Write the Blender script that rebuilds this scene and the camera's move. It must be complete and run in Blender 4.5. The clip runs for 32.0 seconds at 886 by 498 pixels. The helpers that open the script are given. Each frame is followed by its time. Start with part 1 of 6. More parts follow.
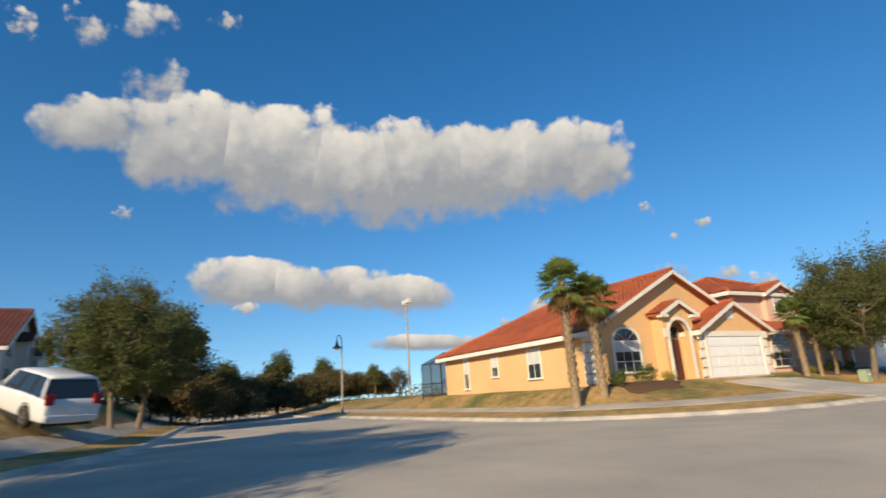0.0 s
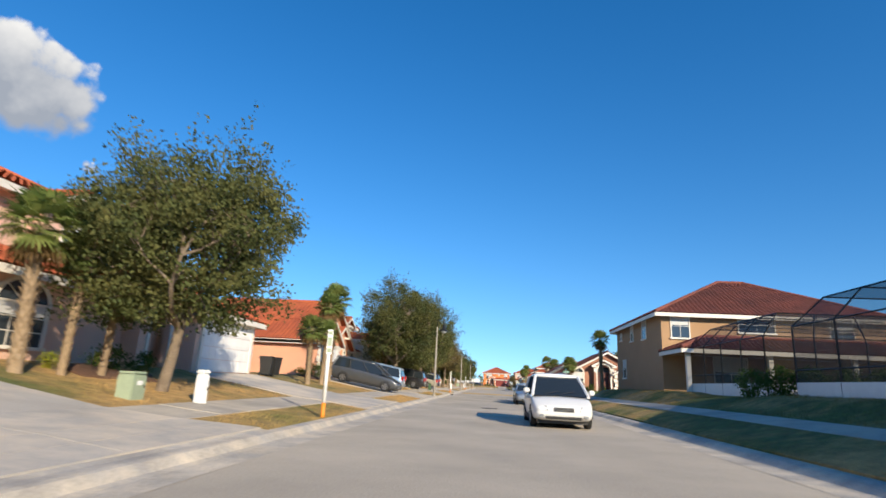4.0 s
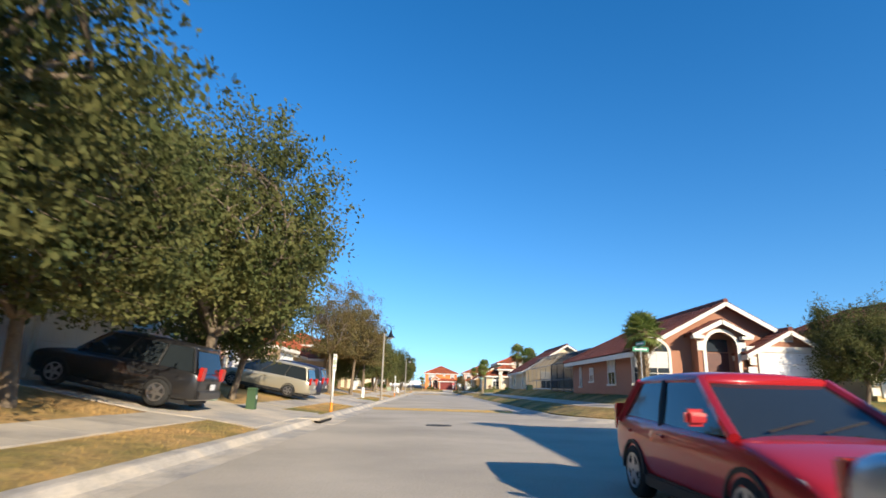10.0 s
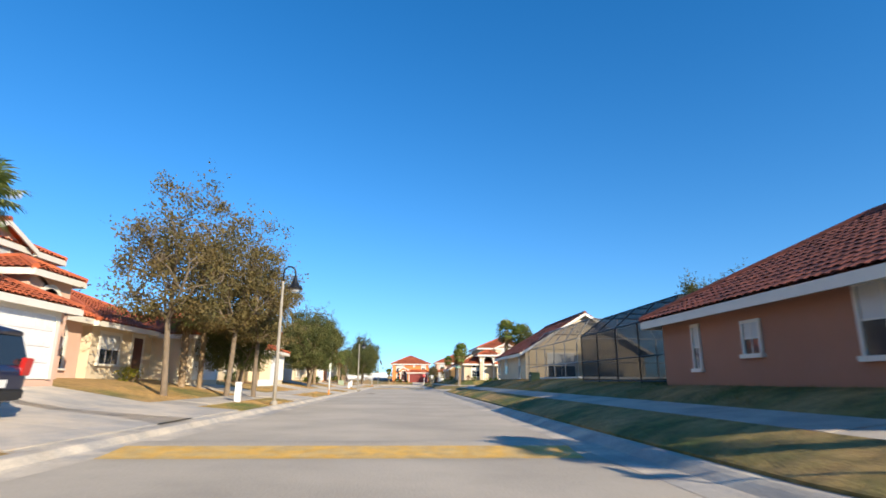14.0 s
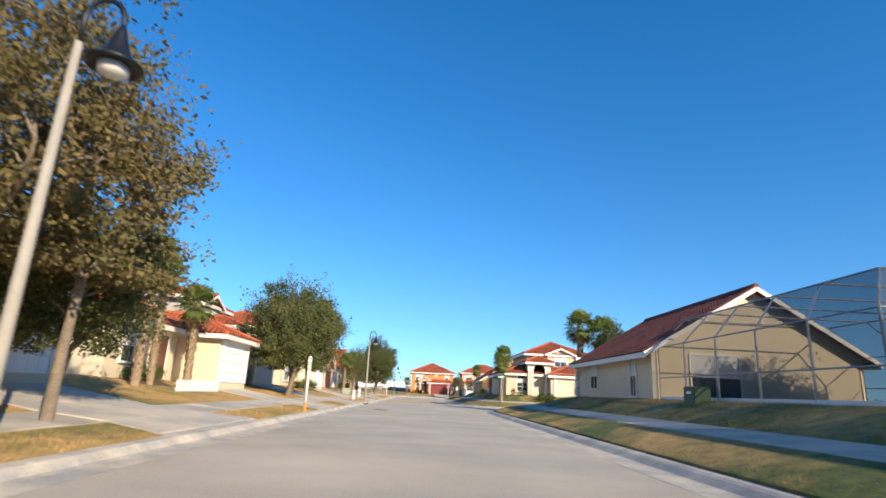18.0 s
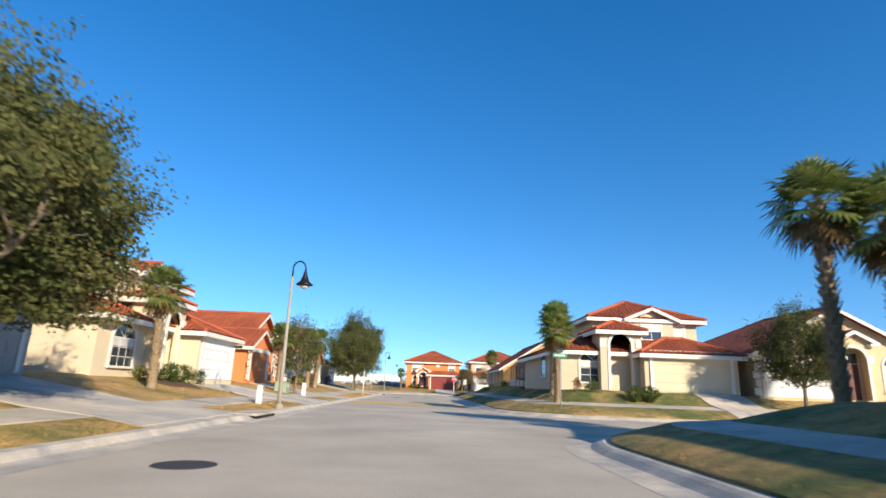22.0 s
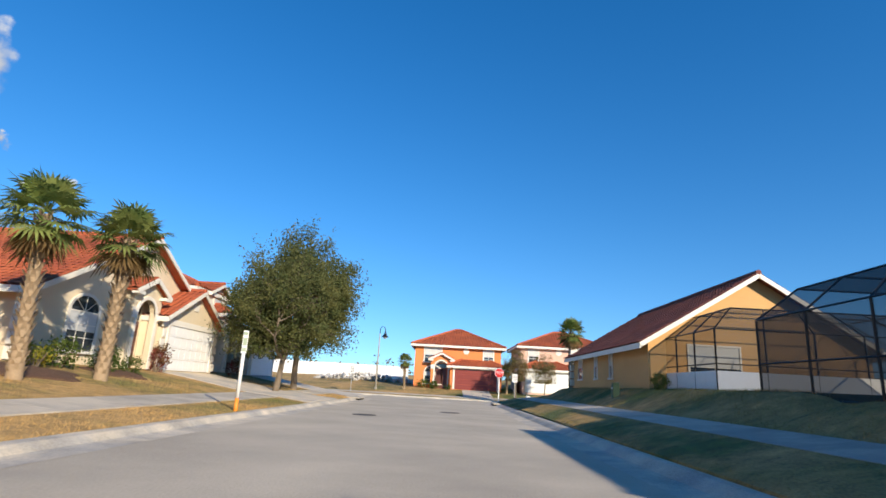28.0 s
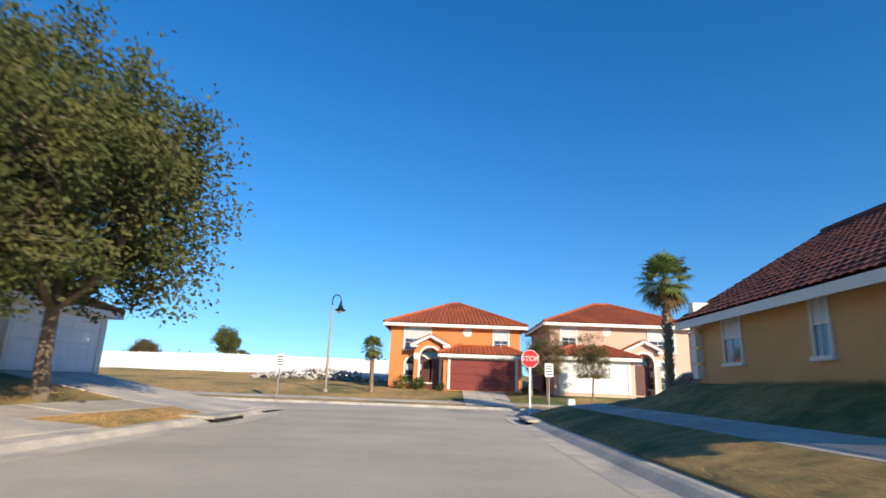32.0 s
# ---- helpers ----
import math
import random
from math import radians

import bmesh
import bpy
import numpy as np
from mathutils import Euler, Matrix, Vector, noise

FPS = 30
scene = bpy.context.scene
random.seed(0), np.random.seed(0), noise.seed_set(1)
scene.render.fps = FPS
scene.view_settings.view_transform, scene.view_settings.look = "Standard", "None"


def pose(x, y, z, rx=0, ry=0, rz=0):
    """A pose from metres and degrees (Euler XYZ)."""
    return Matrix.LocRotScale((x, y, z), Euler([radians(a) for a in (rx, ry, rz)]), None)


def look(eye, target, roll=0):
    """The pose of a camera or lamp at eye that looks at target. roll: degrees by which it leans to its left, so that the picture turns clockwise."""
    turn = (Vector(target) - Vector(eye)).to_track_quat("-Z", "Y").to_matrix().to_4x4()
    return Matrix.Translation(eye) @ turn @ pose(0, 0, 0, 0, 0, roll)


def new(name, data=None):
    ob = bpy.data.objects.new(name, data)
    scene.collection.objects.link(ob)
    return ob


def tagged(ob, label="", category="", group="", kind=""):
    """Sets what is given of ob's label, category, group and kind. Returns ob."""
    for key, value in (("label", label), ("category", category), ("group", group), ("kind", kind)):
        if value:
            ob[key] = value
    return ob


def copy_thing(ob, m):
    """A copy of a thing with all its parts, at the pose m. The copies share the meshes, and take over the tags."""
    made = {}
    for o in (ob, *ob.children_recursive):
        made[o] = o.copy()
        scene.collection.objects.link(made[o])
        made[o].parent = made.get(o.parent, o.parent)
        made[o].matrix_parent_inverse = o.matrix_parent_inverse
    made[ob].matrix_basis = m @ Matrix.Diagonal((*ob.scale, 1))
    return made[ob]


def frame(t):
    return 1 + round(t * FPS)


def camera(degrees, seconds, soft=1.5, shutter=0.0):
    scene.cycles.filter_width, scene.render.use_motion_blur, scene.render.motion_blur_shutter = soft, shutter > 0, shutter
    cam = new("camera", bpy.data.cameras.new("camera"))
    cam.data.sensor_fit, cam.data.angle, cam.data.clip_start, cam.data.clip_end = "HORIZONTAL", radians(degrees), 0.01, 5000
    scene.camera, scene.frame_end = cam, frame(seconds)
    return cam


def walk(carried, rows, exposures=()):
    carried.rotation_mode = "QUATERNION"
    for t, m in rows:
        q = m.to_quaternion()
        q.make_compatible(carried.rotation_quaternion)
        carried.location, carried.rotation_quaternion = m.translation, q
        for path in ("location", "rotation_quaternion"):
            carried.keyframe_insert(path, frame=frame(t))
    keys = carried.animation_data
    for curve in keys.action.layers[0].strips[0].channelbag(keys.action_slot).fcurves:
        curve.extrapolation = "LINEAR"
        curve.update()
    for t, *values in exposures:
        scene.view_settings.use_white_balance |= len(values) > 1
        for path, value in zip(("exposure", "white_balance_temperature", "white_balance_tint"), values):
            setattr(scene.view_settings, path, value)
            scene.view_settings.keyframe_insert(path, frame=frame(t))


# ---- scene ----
cam = camera(78.5, 32.0, soft=1.6, shutter=0.4)
PATH = [
    (0, (6.381, -22.356, 1.250), (-10.623, -13.189, 6.430), -3.71),
    (1, (3.299, -18.721, 1.250), (-10.915, -5.648, 6.453), -3.17),
    (2, (1.319, -13.894, 1.250), (-8.293, 2.874, 6.393), -1.95),
    (2.5, (0.528, -11.438, 1.250), (-6.642, 6.567, 6.190), -1.55),
    (3, (-0.061, -8.563, 1.250), (-4.943, 10.221, 6.078), -0.74),
    (3.5, (-0.468, -5.349, 1.250), (-3.454, 13.837, 6.043), 1.02),
    (4, (-0.794, -2.272, 1.250), (-2.604, 17.064, 6.029), 2.88),
    (4.5, (-1.083, 0.658, 1.250), (-2.509, 20.043, 5.959), 4.57),
    (6.5, (-0.709, 17.601, 1.250), (-0.946, 36.962, 6.260), 2.12),
    (7, (-0.778, 20.574, 1.250), (-0.848, 39.931, 6.281), 1.83),
    (7.5, (-0.832, 23.559, 1.250), (-0.807, 42.908, 6.309), 1.54),
    (8, (-0.891, 26.545, 1.250), (-0.866, 45.902, 6.280), 1.22),
    (8.5, (-0.975, 29.619, 1.250), (-0.920, 48.980, 6.264), 1.14),
    (9, (-1.086, 32.819, 1.250), (-1.011, 52.181, 6.259), 1.38),
    (9.5, (-1.147, 35.800, 1.250), (-0.950, 55.167, 6.235), 1.55),
    (10, (-1.045, 39.007, 1.250), (-0.747, 58.375, 6.228), 1.66),
    (10.5, (-0.789, 42.106, 1.250), (-0.423, 61.465, 6.258), 1.96),
    (11, (-0.494, 44.849, 1.250), (-0.014, 64.207, 6.254), 2.00),
    (11.5, (-0.235, 47.584, 1.250), (0.412, 66.960, 6.165), 1.43),
    (12, (-0.004, 50.370, 1.250), (0.914, 69.743, 6.132), 0.98),
    (12.5, (0.225, 53.029, 1.250), (1.292, 72.400, 6.111), 1.00),
    (13, (0.466, 55.487, 1.250), (1.684, 74.864, 6.050), 0.72),
    (13.5, (0.721, 57.824, 1.250), (2.141, 77.231, 5.869), -0.24),
    (15.5, (-0.007, 71.227, 1.250), (0.600, 90.499, 6.563), 3.95),
    (16, (-0.083, 72.682, 1.250), (0.500, 92.015, 6.338), 3.90),
    (16.5, (-0.134, 74.065, 1.250), (0.373, 93.387, 6.390), 3.90),
    (17, (-0.158, 75.620, 1.250), (0.320, 94.942, 6.391), 3.61),
    (17.5, (-0.155, 77.527, 1.250), (0.308, 96.849, 6.395), 3.29),
    (18, (-0.096, 79.953, 1.250), (0.392, 99.280, 6.371), 2.86),
    (18.5, (0.049, 82.687, 1.250), (0.564, 102.022, 6.342), 2.39),
    (19, (0.260, 85.668, 1.250), (0.761, 105.013, 6.303), 2.15),
    (19.5, (0.507, 88.958, 1.250), (0.988, 108.304, 6.299), 2.06),
    (20, (0.724, 92.556, 1.250), (1.173, 111.907, 6.282), 1.97),
    (20.5, (0.827, 96.121, 1.250), (1.210, 115.482, 6.247), 2.07),
    (21, (0.854, 99.791, 1.250), (1.314, 119.156, 6.229), 2.00),
    (21.5, (0.881, 103.604, 1.250), (1.337, 122.972, 6.217), 1.99),
    (22, (0.913, 107.524, 1.250), (1.345, 126.899, 6.195), 2.11),
    (22.5, (0.941, 111.536, 1.250), (1.367, 130.928, 6.126), 2.03),
    (23, (0.981, 115.572, 1.250), (1.413, 134.964, 6.126), 1.60),
    (23.5, (1.040, 119.606, 1.250), (1.408, 139.032, 5.990), 0.56),
    (25, (1.466, 131.699, 1.250), (1.724, 151.101, 6.097), 1.84),
    (27.5, (0.896, 145.716, 1.250), (0.538, 165.130, 6.041), 3.24),
    (28, (0.947, 147.088, 1.250), (0.583, 166.482, 6.119), 3.24),
    (28.5, (1.020, 148.595, 1.250), (0.605, 167.954, 6.256), 3.21),
    (29, (1.142, 150.392, 1.250), (0.739, 169.740, 6.297), 3.20),
    (29.5, (1.334, 152.697, 1.250), (0.897, 172.053, 6.264), 3.11),
    (30, (1.586, 155.307, 1.250), (1.123, 174.671, 6.231), 3.04),
    (30.5, (1.869, 158.180, 1.250), (1.215, 177.565, 6.128), 3.37),
    (31, (2.146, 161.040, 1.250), (1.493, 180.456, 6.001), 3.96),
    (32, (1.660, 168.059, 1.250), (1.343, 187.460, 6.097), 2.11),
]
walk(cam, [(t, look(eye, target, roll)) for t, eye, target, roll in PATH],
     exposures=((0.0, 0.20, 7300, 10), (1.2, 0.22, 6850, 10), (2.0, 0.24, 6600, 10), (3.0, 0.26, 6550, 10), (4.0, 0.44, 6550, 10), (8.0, 0.60, 6650, 10), (13.0, 0.66, 6550, 10),
                (20.0, 0.64, 6600, 10), (24.0, 0.46, 6350, 10), (32.0, 0.42, 6400, 10)))
SKY_STRENGTH, SUN_STRENGTH = 0.138, 5.0

# ---------- light ----------
SUN_DIR = Vector((0.565, -0.83, 0.445)).normalized()      # towards the sun
world = bpy.data.worlds.new("sky")
scene.world = world
world.use_nodes = True
wn, wl = world.node_tree.nodes, world.node_tree.links
sky = wn.new("ShaderNodeTexSky")
sky.sky_type, sky.sun_disc = "NISHITA", False
sky.sun_elevation = math.asin(SUN_DIR.z)
sky.sun_rotation = math.atan2(SUN_DIR.x, SUN_DIR.y)
sky.altitude, sky.air_density, sky.dust_density, sky.ozone_density = 0, 1.0, 0.0, 3.0
# the haze near the horizon is thin: the sky there shows the colour of a somewhat greater height
aim, low, lift = wn.new("ShaderNodeTexCoord"), wn.new("ShaderNodeVectorMath"), wn.new("ShaderNodeVectorMath")
low.operation, low.inputs[1].default_value = "MULTIPLY", (1, 1, 0.86)
lift.operation, lift.inputs[1].default_value = "ADD", (0, 0, 0.095)
wl.new(aim.outputs["Generated"], low.inputs[0])
wl.new(low.outputs[0], lift.inputs[0])
wl.new(lift.outputs[0], sky.inputs["Vector"])
rich = wn.new("ShaderNodeHueSaturation")
rich.inputs["Hue"].default_value = 0.5035
rich.inputs["Saturation"].default_value, rich.inputs["Value"].default_value = 1.34, 1.0
wl.new(sky.outputs[0], rich.inputs["Color"])
wl.new(rich.outputs[0], wn["Background"].inputs[0])
wn["Background"].inputs[1].default_value = SKY_STRENGTH
sun = new("sun", bpy.data.lights.new("sun", "SUN"))
sun.data.energy, sun.data.angle, sun.data.color = SUN_STRENGTH, radians(0.55), (1.0, 0.87, 0.67)
sun.matrix_world = look(SUN_DIR * 60, (0, 0, 0))


# ---------- materials ----------
def mat(name, color, rough=0.8, metal=0.0, var=0.12, scale=6.0, fine=60.0, bump=0.15, spread=0.0, coat=0.0, second=None, mix_scale=1.5, spec=0.5):
    """A surface with variation at two scales, fine relief and, where second is given, patches of another colour."""
    m = bpy.data.materials.new(name)
    m.use_nodes = True
    n, l = m.node_tree.nodes, m.node_tree.links
    b = n["Principled BSDF"]
    b.inputs["Roughness"].default_value, b.inputs["Metallic"].default_value = rough, metal
    b.inputs["Coat Weight"].default_value, b.inputs["Specular IOR Level"].default_value = coat, spec
    co = n.new("ShaderNodeTexCoord")
    geo = n.new("ShaderNodeNewGeometry")
    base = n.new("ShaderNodeRGB")
    base.outputs[0].default_value = (*color, 1)
    out = base.outputs[0]
    if second:
        big = n.new("ShaderNodeTexNoise")
        big.inputs["Scale"].default_value, big.inputs["Detail"].default_value = mix_scale, 6
        big.inputs["Roughness"].default_value = 0.65
        l.new(geo.outputs["Position"], big.inputs["Vector"])
        ramp = n.new("ShaderNodeValToRGB")
        ramp.color_ramp.elements[0].position, ramp.color_ramp.elements[1].position = 0.40, 0.60
        l.new(big.outputs[0], ramp.inputs[0])
        mx = n.new("ShaderNodeMix")
        mx.data_type = "RGBA"
        l.new(ramp.outputs[0], mx.inputs[0])
        l.new(out, mx.inputs[6])
        mx.inputs[7].default_value = (*second, 1)
        out = mx.outputs[2]
    t1, t2 = n.new("ShaderNodeTexNoise"), n.new("ShaderNodeTexNoise")
    for t, s, d in ((t1, scale, 5), (t2, fine, 3)):
        t.inputs["Scale"].default_value, t.inputs["Detail"].default_value = s, d
        l.new(geo.outputs["Position"] if spread == 0 else co.outputs["Object"], t.inputs["Vector"])
    add = n.new("ShaderNodeMath")
    add.operation = "ADD"
    l.new(t1.outputs[0], add.inputs[0])
    l.new(t2.outputs[0], add.inputs[1])
    last = add.outputs[0]
    if spread:
        for src in (geo.outputs["Random Per Island"], n.new("ShaderNodeObjectInfo").outputs["Random"]):
            sm = n.new("ShaderNodeMath")
            sm.operation, sm.inputs[1].default_value = "MULTIPLY_ADD", spread
            l.new(src, sm.inputs[0])
            l.new(last, sm.inputs[2])
            last = sm.outputs[0]
    rng = n.new("ShaderNodeMapRange")
    rng.inputs[1].default_value, rng.inputs[2].default_value = 0.6, 1.4 + 2 * spread
    rng.inputs[3].default_value, rng.inputs[4].default_value = 1 - var, 1 + var
    rng.clamp = False
    l.new(last, rng.inputs[0])
    mul = n.new("ShaderNodeVectorMath")
    mul.operation = "SCALE"
    l.new(out, mul.inputs[0])
    l.new(rng.outputs[0], mul.inputs["Scale"])
    l.new(mul.outputs[0], b.inputs["Base Color"])
    if bump:
        bp = n.new("ShaderNodeBump")
        bp.inputs["Strength"].default_value, bp.inputs["Distance"].default_value = bump, 0.03
        l.new(add.outputs[0], bp.inputs["Height"])
        l.new(bp.outputs[0], b.inputs["Normal"])
    return m


def screen_mat(name, color, see):
    m = bpy.data.materials.new(name)
    m.use_nodes = True
    n, l = m.node_tree.nodes, m.node_tree.links
    tr, mx = n.new("ShaderNodeBsdfTransparent"), n.new("ShaderNodeMixShader")
    n["Principled BSDF"].inputs["Base Color"].default_value = (*color, 1)
    n["Principled BSDF"].inputs["Roughness"].default_value = 0.9
    mx.inputs[0].default_value = see
    l.new(n["Principled BSDF"].outputs[0], mx.inputs[1])
    l.new(tr.outputs[0], mx.inputs[2])
    l.new(mx.outputs[0], n["Material Output"].inputs[0])
    return m


def leaf_mat(name, color, second):
    m = mat(name, color, 0.75, 0, 0.35, 0.8, 9.0, 0, spread=0.8, second=second, mix_scale=0.9, spec=0.12)
    n, l = m.node_tree.nodes, m.node_tree.links
    tl, mx = n.new("ShaderNodeBsdfTranslucent"), n.new("ShaderNodeMixShader")
    b = n["Principled BSDF"]
    l.new(b.inputs["Base Color"].links[0].from_socket, tl.inputs[0])
    mx.inputs[0].default_value = 0.34
    l.new(b.outputs[0], mx.inputs[1])
    l.new(tl.outputs[0], mx.inputs[2])
    l.new(mx.outputs[0], n["Material Output"].inputs[0])
    return m


def lamp_mat(name, color, rough=0.15):
    return mat(name, color, rough, 0, 0.05, 3, 40, 0, coat=0.6)


M = dict(
    road=mat("worn_pale_asphalt", (0.46, 0.395, 0.305), 0.9, 0, 0.26, 0.35, 32, 0.35, second=(0.40, 0.345, 0.27), mix_scale=0.22),
    patch=mat("dark_asphalt_patch", (0.2, 0.2, 0.2), 0.9, 0, 0.2, 2, 50, 0.3),
    kerb=mat("kerb_concrete", (0.55, 0.47, 0.36), 0.9, 0, 0.32, 1.2, 30, 0.25, second=(0.36, 0.33, 0.29), mix_scale=0.8),
    walk=mat("pavement_concrete", (0.51, 0.44, 0.345), 0.9, 0, 0.16, 1.0, 40, 0.2, second=(0.35, 0.31, 0.26), mix_scale=0.6),
    drive=mat("driveway_concrete", (0.57, 0.485, 0.38), 0.9, 0, 0.15, 0.8, 40, 0.2, second=(0.38, 0.35, 0.31), mix_scale=0.5),
    grass=mat("dry_winter_grass", (0.40, 0.245, 0.085), 0.95, 0, 0.6, 3.0, 26, 1.0, second=(0.085, 0.105, 0.02), mix_scale=0.22),
    blade=mat("grass_blades", (0.41, 0.25, 0.085), 0.8, 0, 0.6, 0.6, 9, 0, spread=0.8, second=(0.095, 0.12, 0.022), mix_scale=0.22),
    mulch=mat("brown_mulch", (0.11, 0.055, 0.03), 0.95, 0, 0.4, 9, 40, 0.9),
    trim=mat("white_trim_paint", (0.74, 0.69, 0.60), 0.6, 0, 0.06, 2, 30, 0.05),
    door_white=mat("white_garage_paint", (0.80, 0.79, 0.76), 0.55, 0, 0.05, 1.2, 30, 0.04),
    door_red=mat("dark_red_garage_paint", (0.22, 0.035, 0.025), 0.5, 0, 0.12, 2, 30, 0.05),
    door_orange=mat("orange_garage_paint", (0.55, 0.17, 0.035), 0.55, 0, 0.1, 2, 30, 0.05),
    door_wood=mat("brown_entry_door", (0.10, 0.03, 0.02), 0.45, 0, 0.2, 3, 40, 0.1),
    glass=mat("window_glass", (0.035, 0.045, 0.055), 0.06, 0, 0.1, 1, 10, 0, spec=0.9),
    blind=mat("white_blind", (0.55, 0.55, 0.53), 0.5, 0, 0.08, 2, 30, 0),
    tile=mat("terracotta_roof_tile", (0.44, 0.105, 0.035), 0.85, 0, 0.30, 0.7, 12, 0.25, spread=0.5, second=(0.33, 0.075, 0.03), mix_scale=0.5),
    tile_dark=mat("brown_roof_tile", (0.20, 0.056, 0.035), 0.85, 0, 0.28, 0.7, 12, 0.25, spread=0.5, second=(0.14, 0.042, 0.028), mix_scale=0.5),
    bronze=mat("dark_bronze_aluminium", (0.025, 0.022, 0.02), 0.5, 0.4, 0.1, 3, 30, 0.02),
    cage_pale=mat("pale_aluminium", (0.35, 0.34, 0.32), 0.5, 0.3, 0.1, 3, 30, 0.02),
    screen=screen_mat("insect_screen", (0.03, 0.03, 0.03), 0.5),
    # same screen for two shaded cages: their shade is put into colour and opacity
    screen_shaded=screen_mat("dense_insect_screen", (0.02, 0.02, 0.02), 0.24),
    bark=mat("grey_oak_bark", (0.19, 0.145, 0.10), 0.95, 0, 0.35, 5, 24, 0.9),
    boots=mat("pale_palm_boots", (0.30, 0.215, 0.13), 0.95, 0, 0.35, 5, 24, 0.7, spread=0.5),
    oak=leaf_mat("oak_leaves", (0.085, 0.105, 0.036), (0.15, 0.145, 0.05)),
    oak_thin=leaf_mat("thin_oak_leaves", (0.155, 0.135, 0.055), (0.22, 0.16, 0.065)),
    frond=leaf_mat("palm_fronds", (0.135, 0.19, 0.05), (0.23, 0.25, 0.07)),
    dead=leaf_mat("dead_fronds", (0.22, 0.14, 0.06), (0.16, 0.10, 0.04)),
    bush=leaf_mat("hedge_leaves", (0.06, 0.10, 0.02), (0.10, 0.13, 0.03)),
    yellow_bush=leaf_mat("yellow_shrub_leaves", (0.42, 0.33, 0.04), (0.22, 0.24, 0.03)),
    red_bush=leaf_mat("red_shrub_leaves", (0.25, 0.06, 0.05), (0.12, 0.09, 0.03)),
    scrub=leaf_mat("scrub_leaves", (0.10, 0.09, 0.036), (0.18, 0.125, 0.06)),
    pole=mat("pale_concrete_pole", (0.33, 0.295, 0.24), 0.85, 0, 0.15, 4, 40, 0.1),
    lamp_black=mat("black_lamp_metal", (0.02, 0.022, 0.025), 0.4, 0.5, 0.1, 4, 40, 0.02),
    lamp_lens=lamp_mat("lamp_lens", (0.65, 0.62, 0.55), 0.3),
    white=mat("white_plastic", (0.78, 0.77, 0.74), 0.5, 0, 0.06, 4, 40, 0.03),
    orange=mat("orange_band", (0.75, 0.25, 0.02), 0.5, 0, 0.08, 4, 40, 0.03),
    green_box=mat("green_utility_paint", (0.05, 0.10, 0.045), 0.6, 0, 0.15, 4, 40, 0.05),
    pale_green=mat("faded_green_paint", (0.30, 0.36, 0.24), 0.6, 0, 0.15, 4, 40, 0.05),
    yellow=mat("yellow_road_paint", (0.60, 0.35, 0.07), 0.85, 0, 0.3, 3, 50, 0.2, second=(0.50, 0.35, 0.14), mix_scale=2.5),
    iron=mat("cast_iron", (0.06, 0.055, 0.05), 0.75, 0.4, 0.25, 8, 60, 0.3),
    hole=mat("dark_opening", (0.01, 0.01, 0.01), 0.95, 0, 0.1, 8, 60, 0),
    stop_red=mat("stop_red", (0.55, 0.02, 0.02), 0.4, 0, 0.06, 3, 40, 0.02),
    sign_green=mat("sign_green", (0.02, 0.22, 0.12), 0.4, 0, 0.06, 3, 40, 0.02),
    wall_white=mat("white_perimeter_wall", (0.80, 0.79, 0.77), 0.7, 0, 0.07, 0.5, 20, 0.05),
    tyre=mat("tyre_rubber", (0.018, 0.018, 0.018), 0.85, 0, 0.2, 9, 60, 0.1),
    rim=mat("alloy_rim", (0.42, 0.42, 0.43), 0.3, 0.9, 0.1, 9, 60, 0.02),
    black=mat("black_plastic", (0.02, 0.02, 0.02), 0.6, 0, 0.1, 9, 60, 0.03),
    chrome=mat("chrome", (0.6, 0.6, 0.6), 0.12, 1.0, 0.05, 9, 60, 0),
    headlight=lamp_mat("headlight_glass", (0.24, 0.26, 0.28), 0.06),
    taillight=lamp_mat("taillight_red", (0.45, 0.02, 0.015), 0.12),
    car_glass=mat("car_glass", (0.02, 0.026, 0.03), 0.04, 0, 0.1, 1, 10, 0, spec=0.6),
    stone=mat("piled_stone", (0.42, 0.40, 0.37), 0.95, 0, 0.3, 1.5, 14, 0.6, spread=0.6),
)
# the lawns are greener on the east side and browner on the west
# the east side's dark green also has some of its shade put in
for key in ("grass", "blade"):
    nt = M[key].node_tree
    ramp = next(q for q in nt.nodes if q.type == "VALTORGB")
    pos, sep, mr, ad = nt.nodes.new("ShaderNodeNewGeometry"), nt.nodes.new("ShaderNodeSeparateXYZ"), nt.nodes.new("ShaderNodeMapRange"), nt.nodes.new("ShaderNodeMath")
    mr.inputs[1].default_value, mr.inputs[2].default_value, mr.inputs[3].default_value, mr.inputs[4].default_value = -6, 7, -0.07, 0.03
    src = ramp.inputs[0].links[0].from_socket
    nt.links.new(pos.outputs["Position"], sep.inputs[0])
    nt.links.new(sep.outputs[0], mr.inputs[0])
    nt.links.new(src, ad.inputs[0])
    nt.links.new(mr.outputs[0], ad.inputs[1])
    nt.links.new(ad.outputs[0], ramp.inputs[0])
WALLS = {}


def stucco(name, c):
    WALLS[name] = mat(name + "_stucco", c, 0.9, 0, 0.09, 0.5, 70, 0.35, second=tuple(v * 0.93 for v in c), mix_scale=0.3)
    return WALLS[name]


